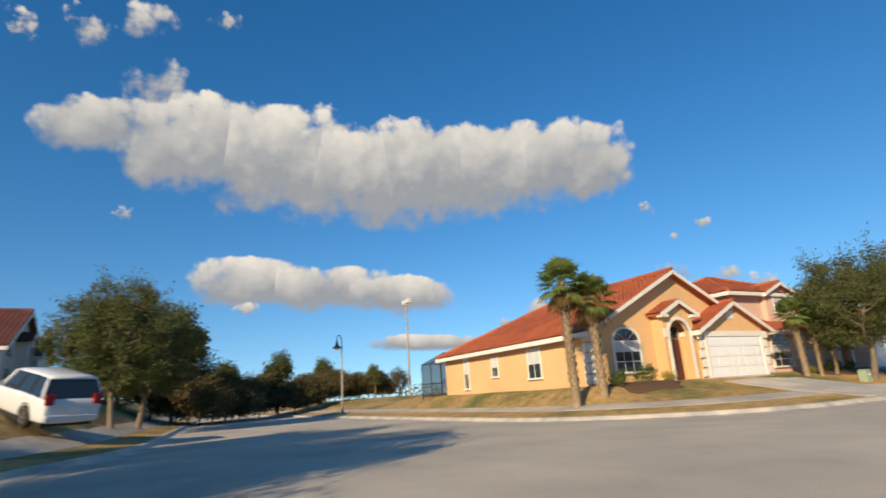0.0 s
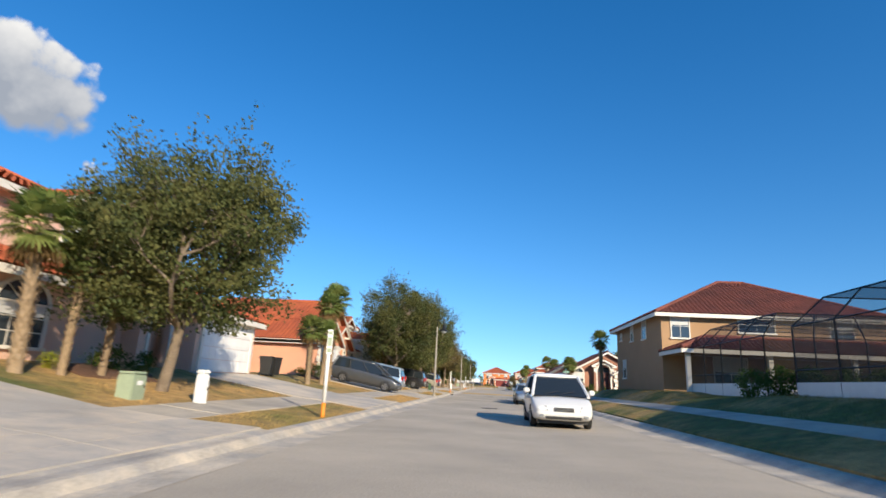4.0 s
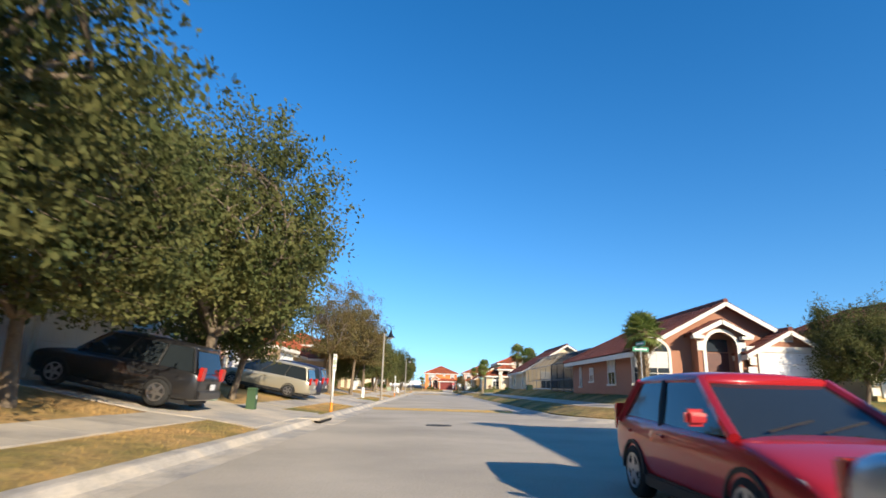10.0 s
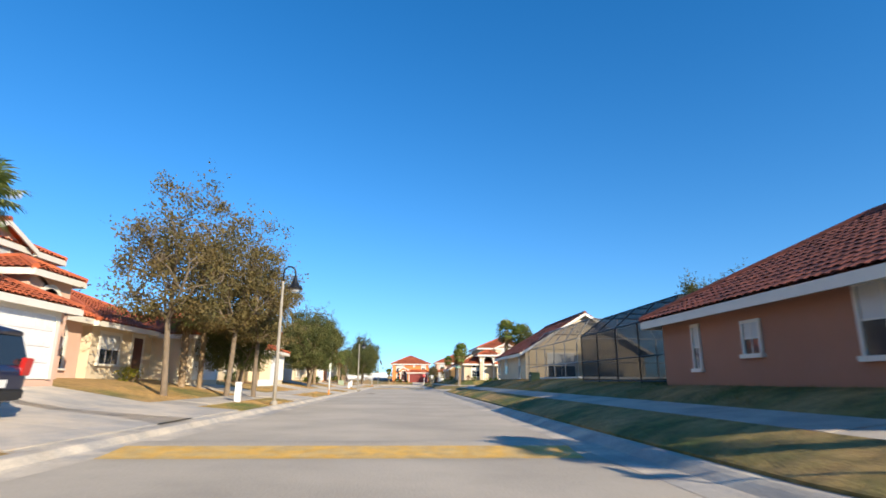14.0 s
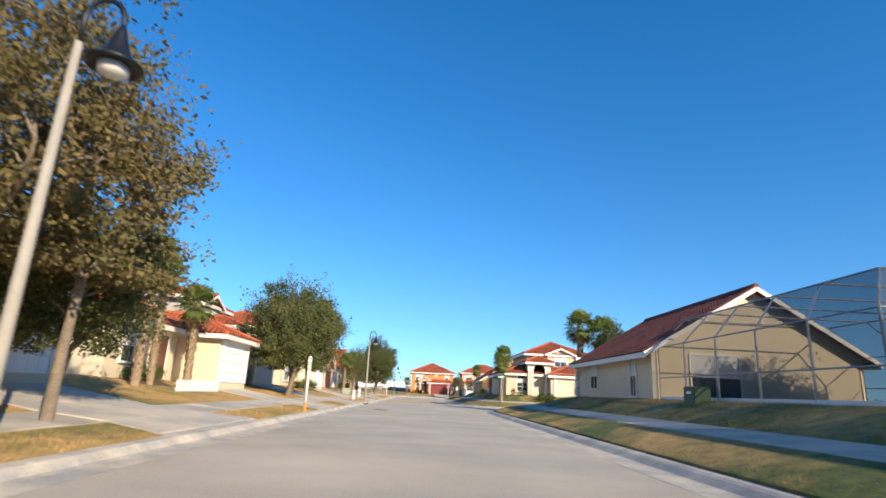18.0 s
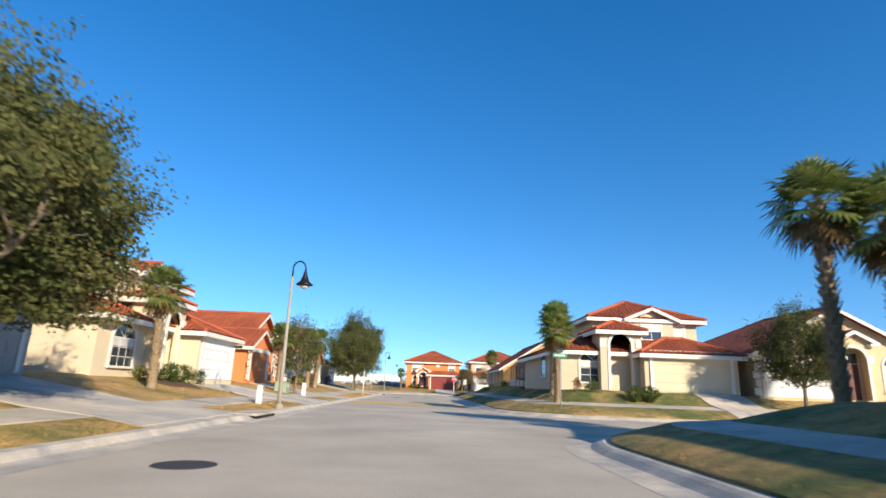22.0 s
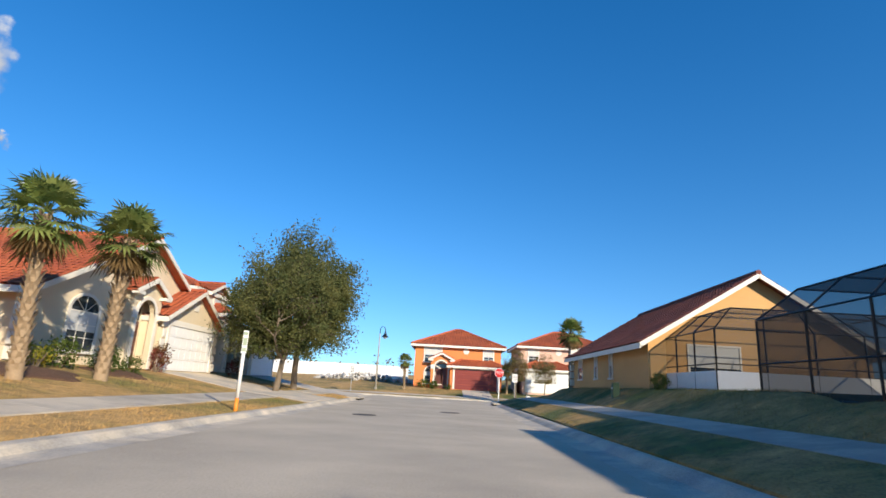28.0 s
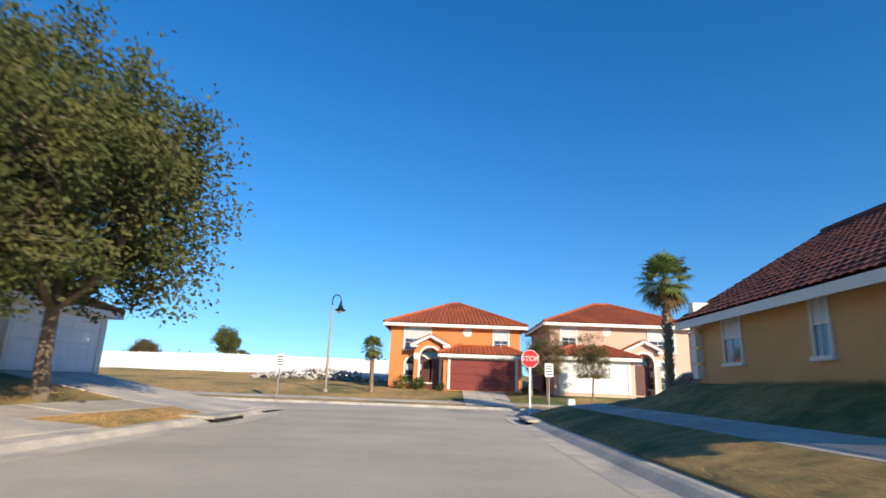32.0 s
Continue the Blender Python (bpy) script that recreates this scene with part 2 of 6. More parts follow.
for nm, c in dict(peach=(0.72, 0.44, 0.21), pink=(0.72, 0.47, 0.35), salmon=(0.68, 0.34, 0.21), cream=(0.70, 0.58, 0.40), sand=(0.66, 0.50, 0.30), orange=(0.72, 0.24, 0.075),
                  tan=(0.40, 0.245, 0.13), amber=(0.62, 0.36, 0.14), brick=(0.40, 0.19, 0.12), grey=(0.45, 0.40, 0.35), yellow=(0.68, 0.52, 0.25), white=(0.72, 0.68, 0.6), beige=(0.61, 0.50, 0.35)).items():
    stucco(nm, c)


def paint(name, c, metal=0.3):
    return mat(name, c, 0.32, metal, 0.04, 2, 60, 0, coat=0.7)


# ---------- mesh helpers ----------
def mesh_ob(name, bm, material, parent=None, label="", smooth=False):
    me = bpy.data.meshes.new(name)
    bm.normal_update()
    bm.to_mesh(me)
    bm.free()
    for mm in (material if isinstance(material, (list, tuple)) else [material]):
        me.materials.append(mm)
    if smooth:
        me.polygons.foreach_set("use_smooth", [True] * len(me.polygons))
    ob = new(name, me)
    ob.parent = parent
    if label:
        ob["label"] = label
    return ob


def part(name, bm, material, parent, label="", smooth=False):
    return mesh_ob(name, bm, material, parent, label, smooth)


def raw_part(name, verts, faces, material, parent, label="", smooth=False):
    me = bpy.data.meshes.new(name)
    me.from_pydata([tuple(v) for v in verts], [], faces)
    me.materials.append(material)
    if smooth:
        me.polygons.foreach_set("use_smooth", [True] * len(me.polygons))
    me.update()
    ob = new(name, me)
    ob.parent = parent
    if label:
        ob["label"] = label
    return ob


def thing(name, label, category, group="", kind="", at=(0, 0, 0), rz=0):
    ob = new(name)
    ob.matrix_world = pose(*at, 0, 0, rz)
    return tagged(ob, label, category, group, kind)


def box(bm, x0, x1, y0, y1, z0, z1, bevel=0.0):
    vs = [bm.verts.new(p) for p in ((x0, y0, z0), (x1, y0, z0), (x1, y1, z0), (x0, y1, z0), (x0, y0, z1), (x1, y0, z1), (x1, y1, z1), (x0, y1, z1))]
    fs = [bm.faces.new([vs[i] for i in f]) for f in ((3, 2, 1, 0), (4, 5, 6, 7), (0, 1, 5, 4), (1, 2, 6, 5), (2, 3, 7, 6), (3, 0, 4, 7))]
    if bevel:
        bmesh.ops.bevel(bm, geom=list({e for f in fs for e in f.edges}), offset=bevel, segments=2, affect="EDGES")
    return bm


def boxes(*rows, bevel=0.0):
    bm = bmesh.new()
    for r in rows:
        box(bm, *r, bevel=bevel)
    return bm


def prism(bm, pts, off):
    """A flat polygon pushed along off into a solid."""
    a, o = [bm.verts.new(p) for p in pts], Vector(off)
    b = [bm.verts.new(Vector(p) + o) for p in pts]
    bm.faces.new(a)
    bm.faces.new(b[::-1])
    for i in range(len(a)):
        j = (i + 1) % len(a)
        bm.faces.new((a[j], a[i], b[i], b[j]))
    return bm


def tube(bm, pts, radii, sides=8, cap=True):
    """A round bar along pts."""
    rings = []
    pts = [Vector(p) for p in pts]
    for i, p in enumerate(pts):
        d = (pts[min(i + 1, len(pts) - 1)] - pts[max(i - 1, 0)]).normalized()
        s = d.cross(Vector((0.31, 0.95, 0.07))).normalized()
        u = s.cross(d)
        r = radii[i] if isinstance(radii, (list, tuple)) else radii
        rings.append([bm.verts.new(p + r * (math.cos(2 * math.pi * k / sides) * s + math.sin(2 * math.pi * k / sides) * u)) for k in range(sides)])
    for a, b in zip(rings, rings[1:]):
        for k in range(sides):
            bm.faces.new((a[k], a[(k + 1) % sides], b[(k + 1) % sides], b[k]))
    if cap:
        bm.faces.new(rings[0][::-1])
        bm.faces.new(rings[-1])
    return bm


def lathe(bm, rows, sides=20, at=(0, 0, 0)):
    """Turned shape: rows of (radius, z)."""
    rings = [[bm.verts.new((at[0] + r * math.cos(2 * math.pi * k / sides), at[1] + r * math.sin(2 * math.pi * k / sides), at[2] + z)) for k in range(sides)] for r, z in rows]
    for a, b in zip(rings, rings[1:]):
        for k in range(sides):
            bm.faces.new((a[k], a[(k + 1) % sides], b[(k + 1) % sides], b[k]))
    bm.faces.new(rings[0][::-1])
    bm.faces.new(rings[-1])
    return bm
# ---------- plan of the streets ----------
KL, KR = -4.83, 4.24


def rounded(pts, radii):
    """A polyline through pts with each inner corner rounded by its radius."""
    out = [Vector(pts[0])]
    for a, b, c, r in zip(pts, pts[1:], pts[2:], radii):
        a, b, c = Vector(a), Vector(b), Vector(c)
        u, v = (a - b).normalized(), (c - b).normalized()
        half = math.acos(max(-1, min(1, u.dot(v)))) / 2
        t = r / math.tan(half)
        p, q = b + u * t, b + v * t
        mid = b + (u + v).normalized() * (r / math.sin(half))
        for k in range(13):
            w = p.lerp(q, k / 12) - mid
            out.append(mid + w.normalized() * r)
    return out + [Vector(pts[-1])]


FAR = 160
BLOCKS = {
    "west": rounded([(-FAR, -9.5), (KL, -9.5), (KL, 194), (-FAR, 194)], (9, 7)),
    "east_south": rounded([(FAR, 52.5), (KR, 52.5), (KR, -17.2), (FAR, -17.2)], (7, 4)),
    "east_middle": rounded([(FAR, 126), (KR, 126), (KR, 60.5), (FAR, 60.5)], (7, 7)),
    "east_north": rounded([(FAR, 194), (KR, 194), (KR, 134), (FAR, 134)], (3.5, 7)),
    "north": [Vector((-FAR, 198.5)), Vector((FAR, 198.5))],
    "south": rounded([(FAR, -50), (10, -34), (-16, -22.5), (-FAR, -8)], (25, 25)),
}
RISE = {
    "west": ((0, 0.13), (0.4, 0.15), (1.9, 0.30), (3.4, 0.43), (8.4, 1.24), (12, 1.35), (999, 1.35)),
    "north": ((0, 0.13), (0.4, 0.15), (1.9, 0.21), (3.4, 0.28), (9.5, 0.9), (14, 1.0), (40, 2.6), (999, 2.6)),
    "south": ((0, 0.13), (0.4, 0.15), (1.9, 0.30), (3.4, 0.75), (7, 2.7), (16, 3.6), (999, 3.6)),
}
for k in ("east_south", "east_middle", "east_north"):
    RISE[k] = ((0, 0.02), (0.42, 0.04), (0.62, 0.16), (0.80, 0.23), (2.15, 0.58), (3.35, 0.72), (5.4, 1.22), (9, 1.45), (999, 1.45))
# where the pavement runs, in metres from the street's edge, and the kerb's section: a low one with a broad gutter on the east side
PAVE = {k: (2.15, 3.35) if k.startswith("east") else (1.9, 3.4) for k in BLOCKS}
KERB_WEST = ((-0.55, 0.004), (-0.12, 0.012), (-0.02, 0.03), (0.10, 0.14), (0.16, 0.155), (0.36, 0.155), (0.38, 0.05))
KERB_EAST = ((-0.22, 0.004), (0.20, 0.014), (0.32, 0.028), (0.50, 0.12), (0.60, 0.155), (0.80, 0.165), (0.82, 0.05))


def _edges(name):
    p = np.array([(v.x, v.y) for v in BLOCKS[name]])
    return p[:-1], p[1:]


def depth_in(name, xy):
    """How far each point lies inside the block (below 0: out on the street)."""
    a, b = _edges(name)
    ab = b - a
    t = np.clip(((xy[:, None] - a) * ab).sum(-1) / (ab ** 2).sum(-1), 0, 1)
    d = np.linalg.norm(xy[:, None] - (a + t[..., None] * ab), axis=-1)
    k = d.argmin(1)
    x, y = xy.T
    south_line = np.interp(x, [v.x for v in BLOCKS["south"]][::-1], [v.y for v in BLOCKS["south"]][::-1])
    inside = {"west": (x < KL) & (y > -9.5) & (y < 194), "east_south": (x > KR) & (y > -17.2) & (y < 52.5), "east_middle": (x > KR) & (y > 60.5) & (y < 126),
              "east_north": (x > KR) & (y > 134) & (y < 194), "north": y > 198.5, "south": y < south_line}[name]
    corners = {"west": ((KL, -9.5, 9), (KL, 194, 7)), "east_south": ((KR, 52.5, 7), (KR, -17.2, 4)), "east_middle": ((KR, 126, 7), (KR, 60.5, 7)), "east_north": ((KR, 194, 3.5), (KR, 134, 7))}.get(name, ())
    for cx, cy, r in corners:
        sx = -1 if name == "west" else 1
        sy = 1 if cy in (-9.5, -17.2, 60.5, 134) else -1
        u, v = (x - cx) * sx, (y - cy) * sy
        cut = (u >= 0) & (v >= 0) & (u < r) & (v < r) & ((u - r) ** 2 + (v - r) ** 2 > r * r)
        inside = inside & ~cut
    return np.where(inside, d.min(1), -d.min(1))


def heights(xy, lawn_only=False):
    xy = np.asarray(xy, float).reshape(-1, 2)
    z = np.full(len(xy), -0.14)
    for name in BLOCKS:
        d = depth_in(name, xy)
        xs, zs = zip(*RISE[name])
        cut, edge = ((2.3, 3.55) if name[:4] != "east" else (2.5, 3.5)) if lawn_only else (0, 0)
        ok = d > cut
        z = np.where(ok, np.maximum(z, np.interp(d, xs, zs) - 0.06 * (d < edge)), z)
    return z


# level pads under the houses: x0, x1, y0, y1, height
PADS = [(-29.5, -13.2, -4.5, 9, 1.18), (9.8, 25, 30, 48, 1.42), (9.6, 20, 65.6, 81, 1.2), (10.2, 21, 91, 117, 1.42), (9.6, 19.2, 140, 158, 1.42), (9.8, 19.8, 161, 186.5, 1.6), (10.2, 23, -3, 20, 1.4)]


def padded(xy, z):
    for x0, x1, y0, y1, top in PADS:
        d = np.hypot(np.maximum(np.maximum(x0 - xy[:, 0], xy[:, 0] - x1), 0), np.maximum(np.maximum(y0 - xy[:, 1], xy[:, 1] - y1), 0))
        w = np.clip(1 - d / 2.0, 0, 1)
        w = w * w * (3 - 2 * w)
        z = np.where(z > .27, z * (1 - w) + top * w, z)
    return z


def ground_z(x, y):
    p = np.array([(x, y)], float)
    return float(padded(p, heights(p))[0])


# one sheet of ground out to the horizon
def spaced(lo, hi, step, far):
    mid = list(np.arange(lo, hi + step / 2, step))
    out, w = [], step
    p = hi
    while p < far:
        w *= 1.35
        p += w
        out.append(p)
    low, w, p = [], step, lo
    while p > -far:
        w *= 1.35
        p -= w
        low.append(p)
    return np.array(low[::-1] + mid + out)


gx, gy = spaced(-34, 34, 0.8, 2500), spaced(-42, 236, 0.8, 2500)
GX, GY = np.meshgrid(gx, gy)
flat = np.stack([GX.ravel(), GY.ravel()], 1)
GZ = np.concatenate([heights(c, True) for c in np.array_split(flat, 12)])
wave = np.sin(flat[:, 0] * 0.9 + flat[:, 1] * 0.23) * np.sin(flat[:, 1] * 0.61) * 0.025
GZ = padded(flat, GZ)
GZ = np.where(GZ > 0.27, GZ + wave, GZ)
w, h = len(gx), len(gy)
quads = [(r * w + c, r * w + c + 1, (r + 1) * w + c + 1, (r + 1) * w + c) for r in range(h - 1) for c in range(w - 1)]
ground = raw_part("ground", np.c_[flat, GZ], quads, M["grass"], None, smooth=True)
tagged(ground, "dry brown and green winter lawn rising from the street", "ground", kind="structure")


def sweep(name, line, profile, material, step=1.5, parent=None, ends=True):
    """A strip along a street edge. profile: rows of (distance into the block, height)."""
    pts = [line[0]]
    for a, b in zip(line, line[1:]):
        n = max(1, int((b - a).length / step))
        pts += [a.lerp(b, (k + 1) / n) for k in range(n)]
    verts, faces = [], []
    for i, p in enumerate(pts):
        d = (pts[min(i + 1, len(pts) - 1)] - pts[max(i - 1, 0)]).normalized()
        side = Vector((-d.y, d.x))
        for o, z in profile:
            q = p + side * o
            verts.append((q.x, q.y, z))
    k = len(profile)
    for i in range(len(pts) - 1):
        for j in range(k - 1):
            faces.append((i * k + j, i * k + j + 1, (i + 1) * k + j + 1, (i + 1) * k + j))
    return raw_part(name, verts, faces, material, parent)


road = raw_part("road", [(-FAR, -70, 0), (FAR, -70, 0), (FAR, 212, 0), (-FAR, 212, 0)], [(0, 1, 2, 3)], M["road"], None)
tagged(road, "pale worn asphalt street with fine stains", "road", kind="structure")
for nm, line in BLOCKS.items():
    east = nm.startswith("east")
    k = sweep("kerb", line, KERB_EAST if east else KERB_WEST, M["kerb"])
    tagged(k, "weathered pale concrete kerb with gutter", "kerb", kind="structure")
    rise, (d0, d1) = RISE[nm], PAVE[nm]
    zz = lambda d: float(np.interp(d, *zip(*rise)))
    if east:
        rows = [(0.76, 0.12), (0.765, zz(.8) - .02), (0.82, zz(.82)), (1.2, zz(1.2) + .03), (1.7, zz(1.7) + .03), (d0 - .03, zz(d0) + .025), (d0 + .06, zz(d0) - .02)]
    else:
        rows = [(d, zz(d) - (0.02 if d < 0.5 else 0.0)) for d in (0.34, 0.8, 1.3, 1.9, 2.0)]
    v = sweep("verge", line, rows, M["grass"])
    tagged(v, "strip of dry grass between kerb and pavement", "verge", kind="structure")
    # pavement slabs lie on a dark bed that shows in the joints
    s = sweep("pavement", line, [(d0, zz(d0) - 0.05), (d0 + .01, zz(d0) + 0.012), (d1 + .05, zz(d1) + 0.022), (d1 + .1, zz(d1) - 0.06)], M["walk"])
    tagged(s, "pale concrete pavement along the street", "pavement", kind="structure")
# ---------- houses ----------
# A house is built in its own frame: its front looks towards -y, x runs along the front, z = 0 is its floor.
def tiles(parent, poly, material, u_step=0.30, v_step=0.36):
    """Barrel tiles over a convex roof plane; poly: its corners, eave first."""
    p = [Vector(q) for q in poly]
    o, u = p[0], (p[1] - p[0]).normalized()
    n = u.cross(p[-1] - p[0]).normalized()
    if n.z < 0:
        n = -n
    v = n.cross(u)
    if v.z < 0:
        v = -v
    flat2 = [((q - o).dot(u), (q - o).dot(v)) for q in p]
    top = max(b for a, b in flat2)
    verts, faces = [], []
    rows = int(top / v_step)
    for r in range(rows + 1):
        v0, v1 = r * v_step - 0.03, min((r + 1) * v_step + 0.05, top)
        vm = min(top - 0.02, r * v_step + v_step / 2)
        cut = []
        for (a, b), (c, d) in zip(flat2, flat2[1:] + flat2[:1]):
            if (b - vm) * (d - vm) <= 0 and abs(d - b) > 1e-6:
                cut.append(a + (c - a) * (vm - b) / (d - b))
        if len(cut) < 2:
            continue
        lo, hi = min(cut), max(cut)
        count = max(1, round((hi - lo) / u_step))
        for k in range(count):
            a, b = lo + (hi - lo) * k / count, lo + (hi - lo) * (k + 1) / count
            base = len(verts)
            lift = random.uniform(-0.006, 0.006)
            for vv, hh in ((v0, 0.055), (v1, 0.02)):
                for f, z in ((0.0, 0.0), (0.28, 0.05), (0.72, 0.05), (1.0, 0.0)):
                    verts.append(o + u * (a + (b - a) * f) + v * vv + n * (hh + z + lift))
            faces += [(base + i, base + i + 1, base + i + 5, base + i + 4) for i in range(3)]
    ob = raw_part("roof_tiles", verts, faces, material, parent)
    ob["kind"] = "stuff"
    return ob


def slab(parent, name, poly, thick, material):
    bm = bmesh.new()
    prism(bm, poly, (0, 0, -thick))
    bmesh.ops.recalc_face_normals(bm, faces=bm.faces[:])
    return part(name, bm, material, parent)


def bar(parent, name, a, b, wide, high, material):
    """A squared board from a to b."""
    a, b = Vector(a), Vector(b)
    d = (b - a).normalized()
    s = d.cross(Vector((0, 0, 1)))
    s = s.normalized() * wide / 2 if s.length > 1e-4 else Vector((wide / 2, 0, 0))
    t = s.cross(d).normalized() * high / 2
    bm = bmesh.new()
    prism(bm, [a + s + t, a - s + t, a - s - t, a + s - t], b - a)
    bmesh.ops.recalc_face_normals(bm, faces=bm.faces[:])
    return part(name, bm, material, parent)


def roofed(parent, x0, x1, y0, y1, z0, z1, kind, wall, tile, pitch=0.5, over=0.5, skip_wall=False):
    """Walls with a roof. kind: hip, gable (ridge front to back), gable_hip (front gable, hipped rear), hip_gable (the other way round)."""
    hx = (x1 - x0) / 2
    cx, ridge = (x0 + x1) / 2, z1 + hx * pitch
    X0, X1, Y0, Y1 = x0 - over, x1 + over, y0 - over, y1 + over
    ze = z1 - over * pitch
    zr = ze + (hx + over) * pitch
    if not skip_wall:
        bm = bmesh.new()
        if kind == "hip":
            box(bm, x0, x1, y0, y1, z0, z1)
        else:
            front = [(x0, y0, z0), (x1, y0, z0), (x1, y0, z1)] + ([(cx, y0, ridge)] if kind != "hip_gable" else []) + [(x0, y0, z1)]
            back = [(x0, y1, z0), (x1, y1, z0), (x1, y1, z1)] + ([(cx, y1, ridge)] if kind != "gable_hip" else []) + [(x0, y1, z1)]
            f = [bm.verts.new(q) for q in front]
            b = [bm.verts.new(q) for q in back]
            bm.faces.new(f)
            bm.faces.new(b[::-1])
            bm.faces.new((f[1], b[1], b[2], f[2]))
            bm.faces.new((f[0], f[-1], b[-1], b[0]))
            bmesh.ops.recalc_face_normals(bm, faces=bm.faces[:])
        part("wall", bm, wall, parent)
    run = hx + over
    deep = Y1 - Y0
    planes = []
    if kind == "hip":
        if deep >= 2 * run:
            ra, rb = (cx, Y0 + run, zr), (cx, Y1 - run, zr)
            planes = [[(X0, Y1, ze), (X0, Y0, ze), ra, rb], [(X1, Y0, ze), (X1, Y1, ze), rb, ra], [(X0, Y0, ze), (X1, Y0, ze), ra], [(X1, Y1, ze), (X0, Y1, ze), rb]]
        else:
            run = deep / 2
            zr = ze + run * pitch
            cy = (Y0 + Y1) / 2
            ra, rb = (X0 + run, cy, zr), (X1 - run, cy, zr)
            planes = [[(X0, Y0, ze), (X1, Y0, ze), rb, ra], [(X1, Y1, ze), (X0, Y1, ze), ra, rb], [(X0, Y1, ze), (X0, Y0, ze), ra], [(X1, Y0, ze), (X1, Y1, ze), rb]]
        ridge_line = (ra, rb)
    else:
        a = Y0 if kind in ("gable", "gable_hip") else Y0 + run
        b = Y1 if kind in ("gable", "hip_gable") else Y1 - run
        ra, rb = (cx, a, zr), (cx, b, zr)
        planes = [[(X0, Y1, ze), (X0, Y0, ze), ra, rb], [(X1, Y0, ze), (X1, Y1, ze), rb, ra]]
        if kind == "gable_hip":
            planes.append([(X1, Y1, ze), (X0, Y1, ze), rb])
        if kind == "hip_gable":
            planes.append([(X0, Y0, ze), (X1, Y0, ze), ra])
        ridge_line = (ra, rb)
    for pl in planes:
        slab(parent, "roof", pl, 0.10, tile)
        tiles(parent, pl, tile)
        bar(parent, "fascia", Vector(pl[0]) - Vector((0, 0, 0.12)), Vector(pl[1]) - Vector((0, 0, 0.12)), 0.05, 0.24, M["trim"])
    # ridge and hip caps
    bm = bmesh.new()
    caps = [ridge_line] if (Vector(ridge_line[0]) - Vector(ridge_line[1])).length > 0.2 else []
    if kind == "hip":
        for pl in planes:
            if len(pl) == 3:
                caps += [(pl[0], pl[2]), (pl[1], pl[2])]
    if kind in ("gable_hip", "hip_gable"):
        caps += [(planes[2][0], planes[2][2]), (planes[2][1], planes[2][2])]
    for a, b in caps:
        tube(bm, [Vector(a) + Vector((0, 0, 0.05)), Vector(b) + Vector((0, 0, 0.05))], 0.13, 8)
    if caps:
        part("ridge_tiles", bm, tile, parent)
    # soffit and rake boards
    slab(parent, "soffit", [(X0 + .02, Y0 + .02, ze - 0.12), (X1 - .02, Y0 + .02, ze - 0.12), (X1 - .02, y0, ze - 0.12), (X0 + .02, y0, ze - 0.12)], 0.03, M["trim"]) if kind in ("hip", "hip_gable") else None
    for yy, on in ((Y0, kind in ("gable", "gable_hip")), (Y1, kind in ("gable", "hip_gable"))):
        if on:
            for xs in (X0, X1):
                bar(parent, "rake_board", (xs, yy, ze - 0.09), (cx, yy, zr - 0.09), 0.06, 0.19, M["trim"])
    return zr


